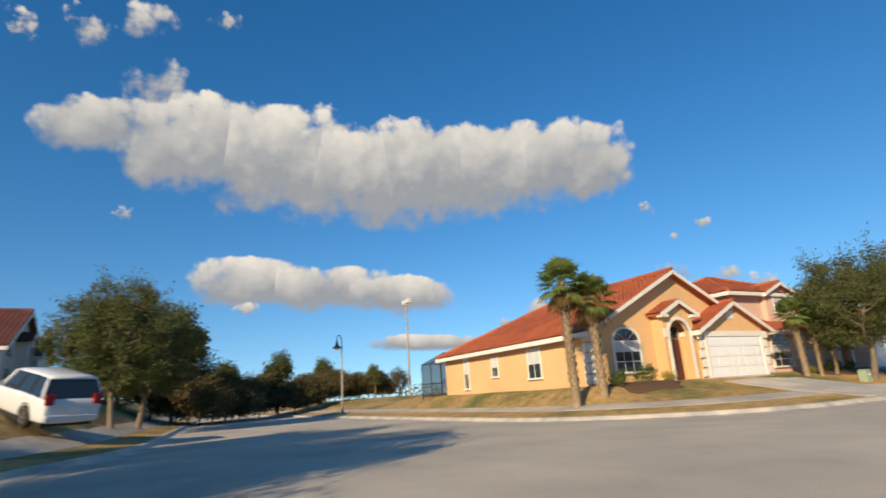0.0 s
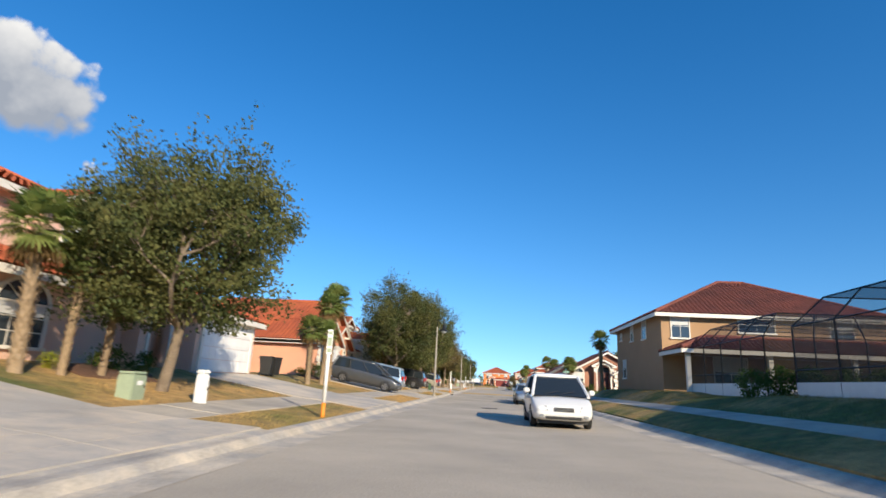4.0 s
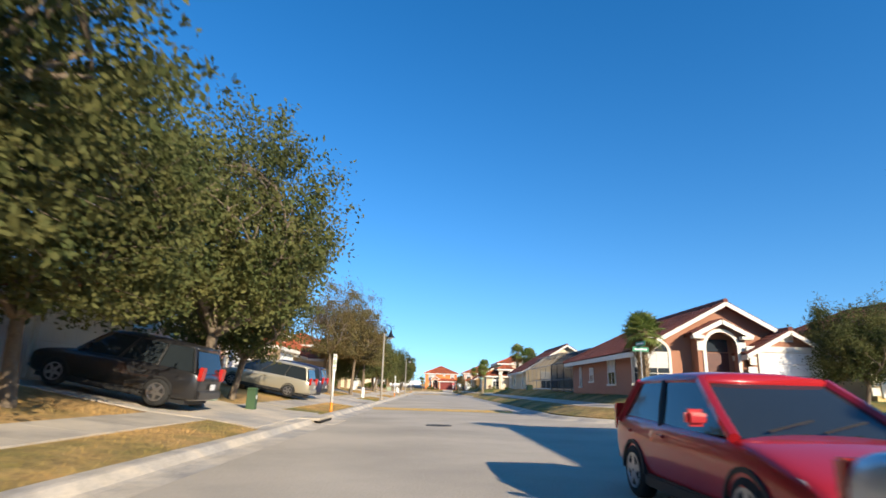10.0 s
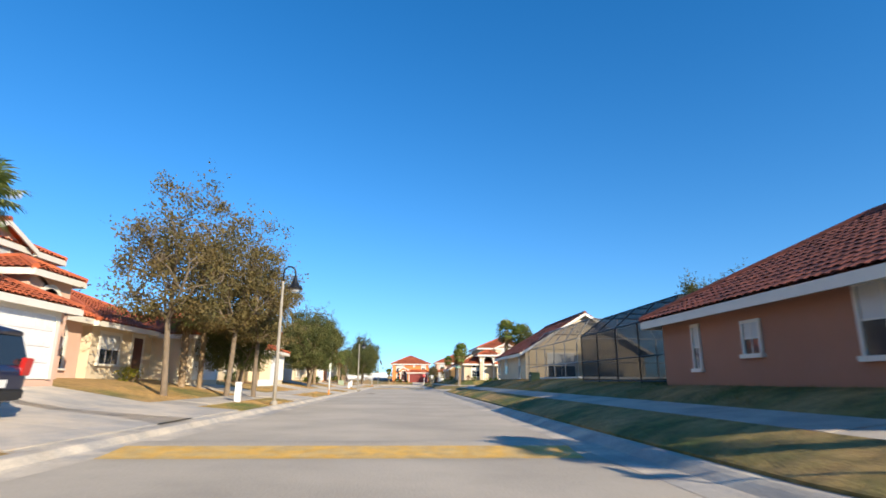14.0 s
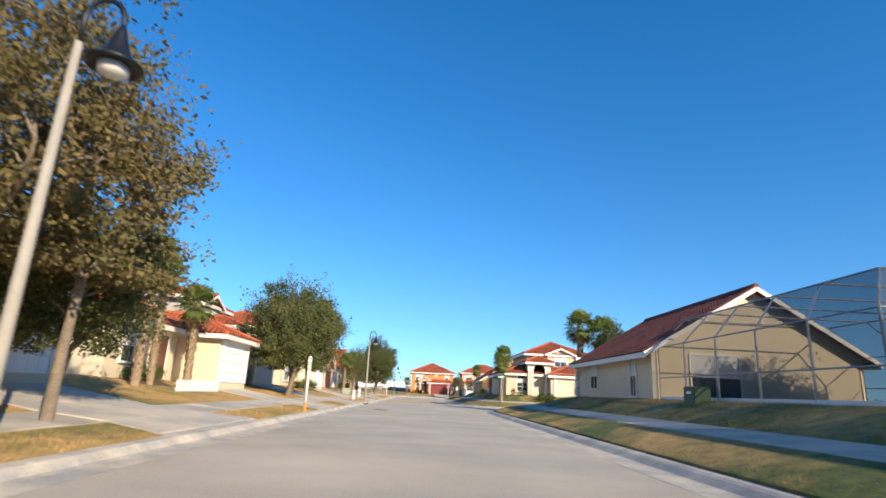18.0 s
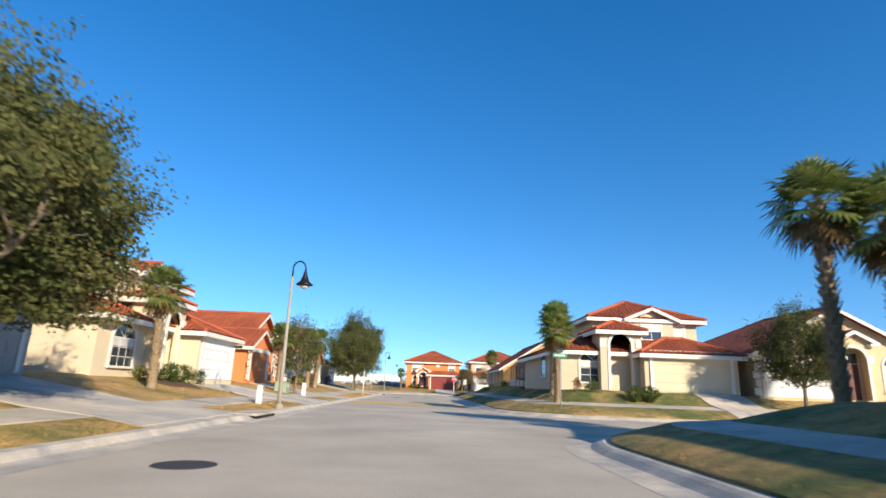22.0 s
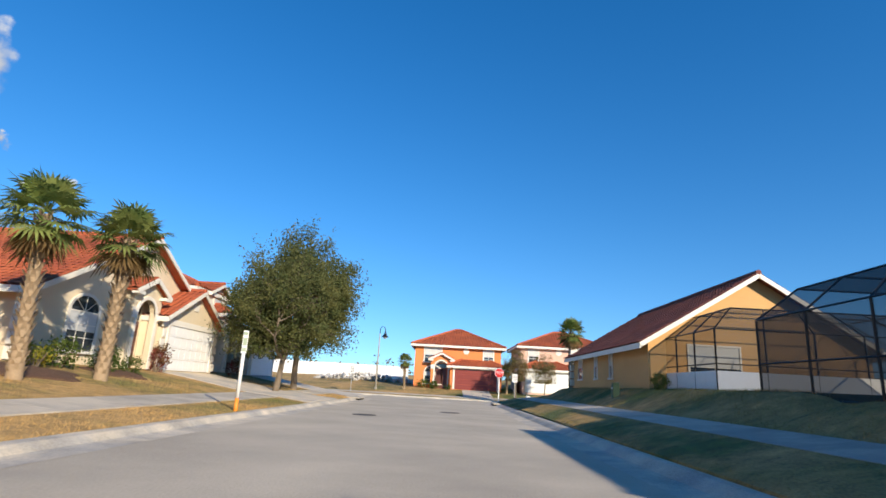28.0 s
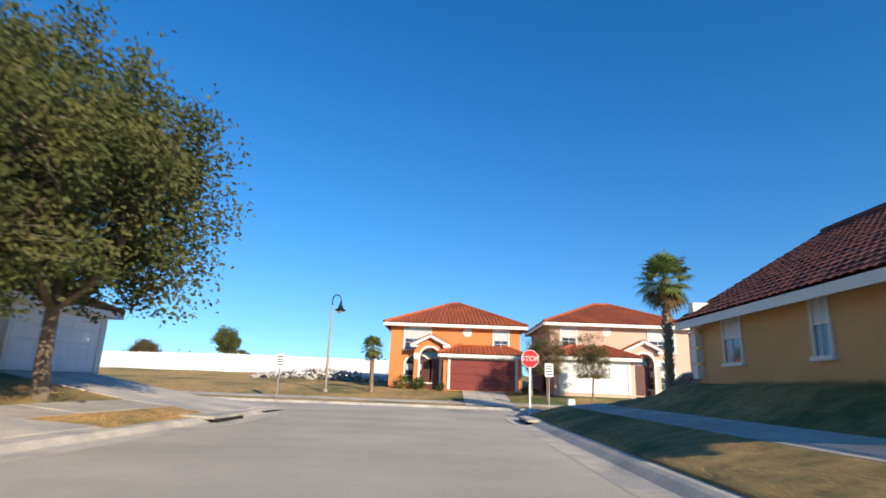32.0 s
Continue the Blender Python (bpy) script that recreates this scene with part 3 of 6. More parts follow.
def window(parent, x, z, w, h, y=0.0, side="front", arch=False, grid=(2, 3), blind=0.0, trim=0.14):
    """A framed window in the wall. side: front (-y), back (+y), left (-x) or right (+x); x runs along that wall, y is the wall's place."""
    holder = new("window")
    holder.parent = parent
    turn = {"front": (0, lambda: (x, y, z)), "back": (180, lambda: (x, y, z)), "left": (-90, lambda: (y, x, z)), "right": (90, lambda: (y, x, z))}[side]
    holder.matrix_local = pose(*turn[1](), 0, 0, turn[0])
    a = w / 2
    bm = bmesh.new()
    box(bm, -a - trim, -a, -0.06, 0.0, -0.0, h)
    box(bm, a, a + trim, -0.06, 0.0, -0.0, h)
    if arch:
        n = 10
        for k in range(n):
            t0, t1 = math.pi * k / n, math.pi * (k + 1) / n
            prism(bm, [(math.cos(t) * r, 0, h + math.sin(t) * r * 0.75) for t, r in ((t0, a), (t1, a), (t1, a + trim), (t0, a + trim))], (0, -0.06, 0))
        bmesh.ops.recalc_face_normals(bm, faces=bm.faces[:])
    else:
        box(bm, -a - trim, a + trim, -0.06, 0.0, h, h + trim)
    part("frame", bm, M["trim"], holder)
    part("sill", boxes((-a - trim - .05, a + trim + .05, -0.12, 0.0, -0.10, 0.0)), M["trim"], holder)
    part("pane", boxes((-a, a, -0.022, -0.01, 0, h)), M["glass"], holder)
    if arch:
        bm = bmesh.new()
        prism(bm, [(math.cos(math.pi * k / 12) * a, -0.01, h + math.sin(math.pi * k / 12) * a * 0.75) for k in range(13)], (0, -0.012, 0))
        bmesh.ops.recalc_face_normals(bm, faces=bm.faces[:])
        part("arch_pane", bm, M["glass"], holder)
    if blind:
        part("blind", boxes((-a + .02, a - .02, -0.027, -0.023, h * (1 - blind), h)), M["blind"], holder)
    for k in range(1, grid[0]):
        xx = -a + w * k / grid[0]
        part("glazing_bar", boxes((xx - 0.015, xx + 0.015, -0.04, -0.028, 0, h)), M["trim"], holder)
    for k in range(1, grid[1]):
        zz = h * k / grid[1]
        part("glazing_bar", boxes((-a, a, -0.042, -0.03, zz - 0.015, zz + 0.015)), M["trim"], holder)
    if arch:
        part("transom", boxes((-a, a, -0.045, -0.025, h - 0.03, h + 0.03)), M["trim"], holder)
        for t in (0.25, 0.5, 0.75):
            bm = bmesh.new()
            tube(bm, [(0, -0.035, h), (math.cos(math.pi * t) * a, -0.035, h + math.sin(math.pi * t) * a * 0.75)], 0.016, 4)
            part("glazing_bar", bm, M["trim"], holder)
    return holder


def garage_door(parent, x, z, w, h, y, material, quoins=True):
    holder = new("garage_door")
    holder.parent = parent
    holder.matrix_local = pose(x, y, z)
    a = w / 2
    for r in range(4):
        bm = bmesh.new()
        z0, z1 = h * r / 4 + 0.008, h * (r + 1) / 4 - 0.008
        box(bm, -a, a, -0.045, 0.0, z0, z1)
        for k in range(8):
            xa, xb = -a + w * (k + 0.1) / 8, -a + w * (k + 0.9) / 8
            box(bm, xa, xb, -0.055, -0.046, z0 + 0.09, z1 - 0.09)
        part("door_panel", bm, material, holder)
    part("surround", boxes((-a - .2, -a, -.09, 0, 0, h), (a, a + .2, -.09, 0, 0, h), (-a - .2, a + .2, -.1, 0, h, h + .28)), M["trim"], holder)
    if quoins:
        for s in (-1, 1):
            for k in range(5):
                x0 = s * (a + 0.28)
                x1 = s * (a + (0.72 if k % 2 == 0 else 0.6))
                part("quoin", boxes((min(x0, x1), max(x0, x1), -0.07, 0.0, 0.08 + k * 0.48, 0.08 + k * 0.48 + 0.4), bevel=0.015), M["trim"], holder)
    return holder


def portico(parent, x, w, y, z1, wall, tile, deep=1.3, arch_w=1.5, arch_h=2.3, pitch=0.5, door=None, hip=False):
    """A tall entry block with an arched opening, a small gable and a door within."""
    h = z1
    a = w / 2
    holder = new("portico")
    holder.parent = parent
    holder.matrix_local = pose(x, y, 0)
    yf = -deep
    bm = bmesh.new()
    r = arch_w / 2
    ring = [(-r, 0), (-r, arch_h)] + [(-r * math.cos(math.pi * k / 10), arch_h + r * math.sin(math.pi * k / 10)) for k in range(1, 10)] + [(r, arch_h), (r, 0)]
    zt = h + a * pitch
    # front face left and right of the opening, and above it
    pier_l, pier_r = [(-a, 0), (-r, 0), (-r, arch_h), (-a, arch_h)], [(r, 0), (a, 0), (a, arch_h), (r, arch_h)]
    top = [(-a, arch_h)] + ring[1:-1] + [(a, arch_h), (a, h)] + ([(0, zt)] if not hip else []) + [(-a, h)]
    bm.free()
    for nm, pc in (("pier", pier_l), ("pier", pier_r), ("arch_head", top)):
        bm = bmesh.new()
        prism(bm, [(px, yf, pz) for px, pz in pc], (0, 0.25, 0))
        bmesh.ops.triangulate(bm, faces=[f for f in bm.faces if len(f.verts) > 4])
        bmesh.ops.recalc_face_normals(bm, faces=bm.faces[:])
        part(nm, bm, wall, holder)
    part("side_wall", boxes((-a, -a + .2, yf + .25, 0, 0, h)), wall, holder)
    part("side_wall", boxes((a - .2, a, yf + .25, 0, 0, h)), wall, holder)
    # pale band round the arch
    bm = bmesh.new()
    for (ax, az), (bx, bz) in zip(ring, ring[1:]):
        def out(px, pz):
            v = Vector((px, pz - arch_h)) if pz > arch_h else Vector((px, 0))
            return (px + v.normalized().x * .16, pz + (v.normalized().y * .16 if pz > arch_h else 0))
        c, d = out(ax, az), out(bx, bz)
        prism(bm, [(ax, yf - .05, az), (bx, yf - .05, bz), (d[0], yf - .05, d[1]), (c[0], yf - .05, c[1])], (0, 0.05, 0))
    bmesh.ops.recalc_face_normals(bm, faces=bm.faces[:])
    part("arch_band", bm, M["trim"], holder)
    for s in (-1, 1):
        part("band_block", boxes((s * a - .32 if s > 0 else -a - .02, a + .02 if s > 0 else -a + .32, yf - .06, yf, arch_h - .15, arch_h + .3)), M["trim"], holder)
    part("door_leaf", boxes((-r + .1, r - .1, -0.06, -0.01, 0, min(2.1, arch_h))), door or M["door_wood"], holder)
    part("fanlight", boxes((-r + .1, r - .1, -0.05, -0.012, min(2.16, arch_h + .05), arch_h + r * .6)), M["glass"], holder)
    ov = 0.3
    if hip:
        roofed(holder, -a, a, yf, 1.6, h - .1, h, "hip", wall, tile, .42, .35, skip_wall=True)
        return holder
    for s in (-1, 1):
        pl = [(s * (a + ov), (yf - ov) if s > 0 else 1.5, h - ov * pitch), (s * (a + ov), 1.5 if s > 0 else (yf - ov), h - ov * pitch), (0, 1.5 if s > 0 else yf - ov, zt), (0, (yf - ov) if s > 0 else 1.5, zt)]
        slab(holder, "roof", pl, 0.1, tile)
        tiles(holder, pl, tile)
        bar(holder, "rake_board", (s * (a + ov), yf - ov, h - ov * pitch - .1), (0, yf - ov, zt - .1), 0.05, 0.2, M["trim"])
    part("roof_return", boxes((-a - ov, -a + .25, yf - ov, yf, h - .35, h - .2)), M["trim"], holder)
    part("roof_return", boxes((a - .25, a + ov, yf - ov, yf, h - .35, h - .2)), M["trim"], holder)
    return holder


def villa(label, wall, tile, at, rz, w=12.2, d=16.0, mirror=False, kind="gable_hip", eave=2.75, garage=None, sides=(), gar_w=4.88, blinds=0.5, name="house", pitch=0.5, corner=True, plain=False):
    """One-storey house: arched window, tall entry and a garage under a lower gable; a plain one has a hipped garage wing and a recessed entry."""
    h = thing(name, label, "house", "houses along the street", at=at, rz=rz)
    s = -1 if mirror else 1
    a = w / 2
    roofed(h, -a, a, 0, d, -1.0, eave, kind, wall, tile, pitch)
    # garage wing
    g0, g1 = s * 0.75, s * (a + 0.1)
    g0, g1 = min(g0, g1), max(g0, g1)
    gc = (g0 + g1) / 2
    if plain:
        roofed(h, g0, g1, -2.2, 5.0, -1.0, eave - 0.12, "hip", wall, tile, pitch, 0.45)
        garage_door(h, gc, 0.0, min(gar_w, g1 - g0 - .7), 2.13, -2.2, garage or M["door_white"], False)
        part("door_leaf", boxes((s * -.9 - .5, s * -.9 + .5, -.05, 0, 0, 2.1)), M["door_wood"], h)
        part("door_surround", boxes((s * -.9 - .68, s * -.9 - .5, -.07, 0, 0, 2.28), (s * -.9 + .5, s * -.9 + .68, -.07, 0, 0, 2.28), (s * -.9 - .5, s * -.9 + .5, -.07, 0, 2.1, 2.28)), M["trim"], h)
        window(h, s * -3.6, 0.7, 1.7, 1.35, 0.0, "front", False, (3, 2), blinds)
        for sd, x, z, ww, hh in sides:
            window(h, x, z, ww, hh, {"left": -a, "right": a, "back": d}[sd], sd, False, (2, 2), 0.5, 0.08)
        return h
    roofed(h, g0, g1, -0.9, 4.0, -1.0, eave - 0.1, "gable", wall, tile, pitch, 0.4)
    garage_door(h, gc, 0.0, min(gar_w, g1 - g0 - .9), 2.13, -0.9, garage or M["door_white"])
    part("gable_vent", boxes((gc - .3, gc + .3, -.95, -.9, eave + .35, eave + .8)), M["trim"], h)
    portico(h, s * -0.55, 2.3, 0.0, eave + 0.75, wall, tile, deep=0.7)
    window(h, s * -3.7, 0.55, 1.7, 1.5, 0.0, "front", True, (3, 3), blinds)
    for k in range(5 if corner else 0):
        xx = -s * (a - 0.02)
        part("quoin", boxes((xx - .25, xx + .25, -0.04, 0.3, 0.08 + k * .5, 0.5 + k * .5)), M["trim"], h)
    for sd, x, z, ww, hh in sides:
        window(h, x, z, ww, hh, {"left": -a, "right": a, "back": d}[sd], sd, False, (2, 2), 0.5, 0.08)
    return h


def two_storey(label, wall, tile, at, rz, w=12.0, d=11.0, mirror=False, upper=None, eave2=5.5, garage=None, sides=(), wing=1.6, name="house", pitch=0.42, lower_eave=2.8, plain=False, trimwin=0.14):
    """Two-storey house with hipped roofs: entry portico, garage wing, windows with pale surrounds."""
    h = thing(name, label, "house", "houses along the street", at=at, rz=rz)
    s = -1 if mirror else 1
    a = w / 2
    ux0, ux1, uy0, uy1 = upper or (-a, a, 0, d)
    if upper:
        roofed(h, -a, a, 0, d, -1.0, lower_eave, "hip", wall, tile, pitch)
    roofed(h, ux0, ux1, uy0, uy1, -1.0 if not upper else lower_eave - .5, eave2, "hip", wall, tile, pitch)
    if not plain:
        g0, g1 = sorted((s * (a - 5.6), s * a))
        roofed(h, g0, g1, -wing, 3.0, -1.0, lower_eave - 0.15, "hip", wall, tile, pitch, 0.4)
        garage_door(h, (g0 + g1) / 2, 0.0, 4.6, 2.13, -wing, garage or M["door_white"], False)
        if upper:
            portico(h, s * (a - 6.7), 2.5, 0.9, lower_eave + 1.2, wall, tile, deep=1.6, arch_w=1.3, arch_h=2.7, hip=True)
            gx_ = (ux0 + ux1) / 2 + s * .3
            roofed(h, gx_ - 1.5, gx_ + 1.5, uy0 - .35, uy0 + 2.5, lower_eave + .2, eave2 - .1, "gable", wall, tile, pitch, .35)
            window(h, gx_, eave2 - 1.55, 1.3, 1.05, uy0 - .35, "front", False, (2, 2), .5, .08)
        else:
            portico(h, s * (a - 6.6), 2.3, 0.0, lower_eave + 0.45, wall, tile, deep=0.7, arch_w=1.4, arch_h=2.2)
            bm = bmesh.new()
            lathe(bm, ((.34, -.05), (.34, 0.0), (.22, 0.0)), 18)
            o = part("round_window", bm, M["trim"], h)
            o.matrix_local = pose(s * .9, -.001, eave2 - .75, -90, 0, 0)
        window(h, -s * (a - 2.1), 0.45, 1.8, 1.25, 0.0 if not upper else 0.0, "front", True, (3, 3), 0.3, trimwin)
        if not upper:
            window(h, -s * (abs(ux0) - 2.0), eave2 - 2.1, 1.8, 1.5, uy0, "front", False, (3, 3), 0.5, trimwin)
        window(h, s * (abs(ux1) - 1.4), eave2 - 2.0, 1.0, 1.4, uy0, "front", False, (2, 3), 0.5, trimwin)
    for sd, x, z, ww, hh in sides:
        yy = {"left": ux0, "right": ux1, "back": uy1, "front": uy0}[sd]
        window(h, x, z, ww, hh, yy, sd, False, (2, 2), 0.45, 0.07)
    return h


def pool_cage(label, at, rz, w, d, h=2.6, rise=1.0, frame="bronze", kick=0.5, bays=5, mesh="screen"):
    """A screened pool enclosure with a mansard top; d runs away from its open side (-y)."""
    c = thing("pool_cage", label, "pool enclosure", "pool cages", at=at, rz=rz)
    m = M[frame]
    inset = 1.3
    low = [(0, 0), (w, 0), (w, d), (0, d)]
    top = [(inset, inset), (w - inset, inset), (w - inset, d), (inset, d)]

    def beam(a, b, r=0.035, nm="beam"):
        bm = bmesh.new()
        tube(bm, [a, b], r, 4)
        part(nm, bm, m, c)

    def along(p, q, n):
        return [Vector(p).lerp(Vector(q), k / n) for k in range(n + 1)]

    walls = ((low[0], low[1], top[0], top[1], bays), (low[0], low[3], top[0], top[3], max(2, round(bays * d / w))), (low[1], low[2], top[1], top[2], max(2, round(bays * d / w))))
    for p, q, tp, tq, n in walls:
        ps, qs = along((*p, 0), (*q, 0), n), along((*tp, h + rise), (*tq, h + rise), n)
        for k, (b, t) in enumerate(zip(ps, qs)):
            e = b + Vector((0, 0, h))
            beam(b - Vector((0, 0, 0.9)), e, 0.035, "post")
            beam(e, t, 0.03, "rafter")
            if k < n:
                e2 = ps[k + 1] + Vector((0, 0, h))
                for zz in (0.0, 0.95, h):
                    beam(b + Vector((0, 0, zz)), ps[k + 1] + Vector((0, 0, zz)), 0.025, "rail")
                beam(t, qs[k + 1], 0.03)
                raw_part("screen_panel", [b, ps[k + 1], e2, e], [(0, 1, 2, 3)], M[mesh], c)
                raw_part("screen_panel", [e, e2, qs[k + 1], t], [(0, 1, 2, 3)], M[mesh], c)
                if kick:
                    dd = (ps[k + 1] - b).normalized()
                    bar(c, "kick_panel", b + Vector((0, 0, kick / 2 - .35)), ps[k + 1] + Vector((0, 0, kick / 2 - .35)), 0.05, kick + .7, M["white"])
    n = max(2, round(bays * d / w))
    for a, b in zip(along((*top[0], h + rise), (*top[3], h + rise), n), along((*top[1], h + rise), (*top[2], h + rise), n)):
        beam(a, b, 0.03)
    raw_part("screen_panel", [(*q, h + rise + .01) for q in top], [(0, 1, 2, 3)], M[mesh], c)
    return c
# ---------- trees and shrubs ----------
def leaf_cloud(rng, centres, size, per, leaf):
    """Small folded leaves strewn round many twig ends; returns verts and faces."""
    c = np.repeat(np.asarray(centres), per, axis=0)
    n = len(c)
    off = np.clip(rng.normal(0, 1, (n, 3)), -1.5, 1.5) * size
    pos = c + off
    d = rng.normal(0, 1, (n, 3))
    d /= np.linalg.norm(d, axis=1)[:, None]
    e = np.cross(d, rng.normal(0, 1, (n, 3)))
    e /= np.linalg.norm(e, axis=1)[:, None] + 1e-9
    ln = leaf * rng.uniform(0.6, 1.3, (n, 1))
    v = np.stack([pos, pos + d * ln * .5 + e * ln * .28, pos + d * ln, pos + d * ln * .5 - e * ln * .28], 1).reshape(-1, 3)
    f = np.arange(4 * n).reshape(-1, 4)
    return v, [tuple(int(i) for i in q) for q in f]


def grow(rng, base, height, spread, trunk_r, limbs, levels, droop=0.0, first=0.25):
    """A branching frame: list of (points, radii) and the twig ends."""
    arms, ends = [], []

    def limb(p, d, ln, r, level):
        pts, rad = [p], [r]
        q, dd = Vector(p), Vector(d).normalized()
        steps = 4
        for k in range(steps):
            dd = (dd + Vector(rng.normal(0, 0.16, 3)) + Vector((0, 0, 0.05 - droop))).normalized()
            q = q + dd * ln / steps
            pts.append(q.copy())
            rad.append(r * (1 - 0.6 * (k + 1) / steps))
            if level < levels and k >= 1:
                for _ in range(2 if level == 0 else 2):
                    side = Vector(rng.normal(0, 1, 3))
                    side.z = abs(side.z) * 0.4
                    nd = (dd * 0.55 + side.normalized() * 0.8).normalized()
                    limb(q.copy(), nd, ln * rng.uniform(0.5, 0.72), r * 0.5, level + 1)
            if level >= levels - 1:
                ends.append(tuple(q))
        arms.append((pts, rad))

    t0 = Vector(base)
    top = t0 + Vector((rng.normal(0, .12), rng.normal(0, .12), height * first))
    arms.append(([t0 - Vector((0, 0, .4)), t0, t0.lerp(top, .5) + Vector(rng.normal(0, .04, 3)), top], [trunk_r * 1.5, trunk_r * 1.2, trunk_r, trunk_r * .9]))
    for k in range(limbs):
        ang = 2 * math.pi * (k + rng.uniform(-.3, .3)) / limbs
        up = rng.uniform(0.7, 1.6)
        d = Vector((math.cos(ang), math.sin(ang), up)).normalized()
        limb(top.copy(), d, height * (1 - first) * rng.uniform(.42, .6) * (0.8 + .5 * spread / height), trunk_r * .6, 0)
    limb(top.copy(), Vector((0, 0, 1)), height * (1 - first) * .75, trunk_r * .7, 0)
    return arms, ends


def lumpy(q, seed):
    """How far the crown reaches in each direction: lobes, hollows and a drawn-out top."""
    q = q / (np.linalg.norm(q, axis=1)[:, None] + 1e-9)
    a, b, c = (q + .37 * seed).T * np.array([[4.1], [4.7], [3.6]])
    lobes = np.sin(a + 1.3 * np.sin(b)) * np.sin(b * 1.2 + np.sin(c)) + .6 * np.sin(2.3 * c + 1.7 * a)
    return 0.80 + .20 * lobes + .16 * np.clip(q[:, 2], 0, 1) ** 3 - .12 * np.clip(-q[:, 2], 0, 1)


def oak(label, seed, height=7.5, spread=6.0, per=13, leaf=0.16, material="oak", size=0.30, limbs=6, first=0.28, trunk_r=0.17, group="street oaks", clumps=75, shoots=0):
    """A tapered trunk with limbs; leaves hang in clumps within and along shoots that reach out of the crown."""
    rng = np.random.default_rng(seed)
    t = thing("tree", label, "tree", group)
    arms, ends = grow(rng, (0, 0, 0), height, spread, trunk_r, limbs, 2, first=first)
    e = np.array(ends)
    c = np.array([0, 0, height * .50])
    rad = np.array([spread / 1.8, spread / 1.8, height * .50])
    q = (e - c) / rad
    ln = np.linalg.norm(q, axis=1)
    lim = lumpy(q, seed) * .92
    e = np.where((ln > lim)[:, None], c + rad * q / ln[:, None] * lim[:, None], e)
    e = e[e[:, 2] > height * first * .75]
    hubs = e[rng.choice(len(e), min(clumps, len(e)), replace=False)]
    near = hubs[np.linalg.norm((e[:, None] - hubs) * (1, 1, 1.6), axis=2).argmin(1)]
    e = e + (near - e) * np.array([.42, .42, .62])
    bm = bmesh.new()
    for pts, rd in arms:
        held = []
        for q in pts:
            o = (np.array(q) - c) / rad
            k = np.linalg.norm(o)
            held.append(Vector(c + o * rad * (.60 / k)) if k > .60 and q[2] > height * first else Vector(q))
        tube(bm, held, rd, 9 if rd[0] > trunk_r * .8 else 5, cap=False)
    v, f = leaf_cloud(rng, e, size, per, leaf)
    if shoots:
        d = rng.normal(0, 1, (shoots * 2, 3))
        d /= np.linalg.norm(d, axis=1)[:, None]
        d = d[d[:, 2] > -.80][:shoots]
        reach = lumpy(d, seed)[:, None]
        tip = c + rad * d * reach * rng.uniform(.80, 1.06, (len(d), 1))
        root = c + rad * d * reach * rng.uniform(.40, .60, (len(d), 1)) - (0, 0, .25)
        tip += np.c_[rng.normal(0, .15, (len(d), 2)), rng.uniform(-.05, .38, len(d))]
        floor_ = height * first * 1.08
        tip[:, 2], root[:, 2] = np.maximum(tip[:, 2], floor_), np.maximum(root[:, 2], floor_)
        for a, b in zip(root[::4], tip[::4]):
            tube(bm, [Vector(a), Vector(a + (b - a) * .9)], [.016, .005], 3, cap=False)
        steps = 6
        w = np.linspace(.1, 1, steps)
        line = (root[:, None] + (tip - root)[:, None] * w[None, :, None] + np.array([0, 0, 1]) * (w * (w - 1) * .5)[None, :, None]).reshape(-1, 3)
        v2, f2 = leaf_cloud(rng, line, .13, max(4, int(per * .5)), leaf * 1.1)
        n0 = len(v)
        v, f = np.r_[v, v2], f + [tuple(i + n0 for i in g) for g in f2]
        # the shaded heart of the crown
        d = rng.normal(0, 1, (int(shoots * .5), 3))
        d = d / np.linalg.norm(d, axis=1)[:, None] * rng.uniform(.25, .8, (len(d), 1)) ** .6
        heart = c + rad * d * lumpy(d, seed)[:, None]
        heart = heart[heart[:, 2] > floor_ + .1]
        v2, f2 = leaf_cloud(rng, heart, .26, max(4, int(per * .9)), leaf * 1.2)
        n0 = len(v)
        v, f = np.r_[v, v2], f + [tuple(i + n0 for i in g) for g in f2]
    part("trunk", bm, M["bark"], t, smooth=True)
    cr = raw_part("crown", v, f, M[material], t)
    cr["kind"] = "stuff"
    return t


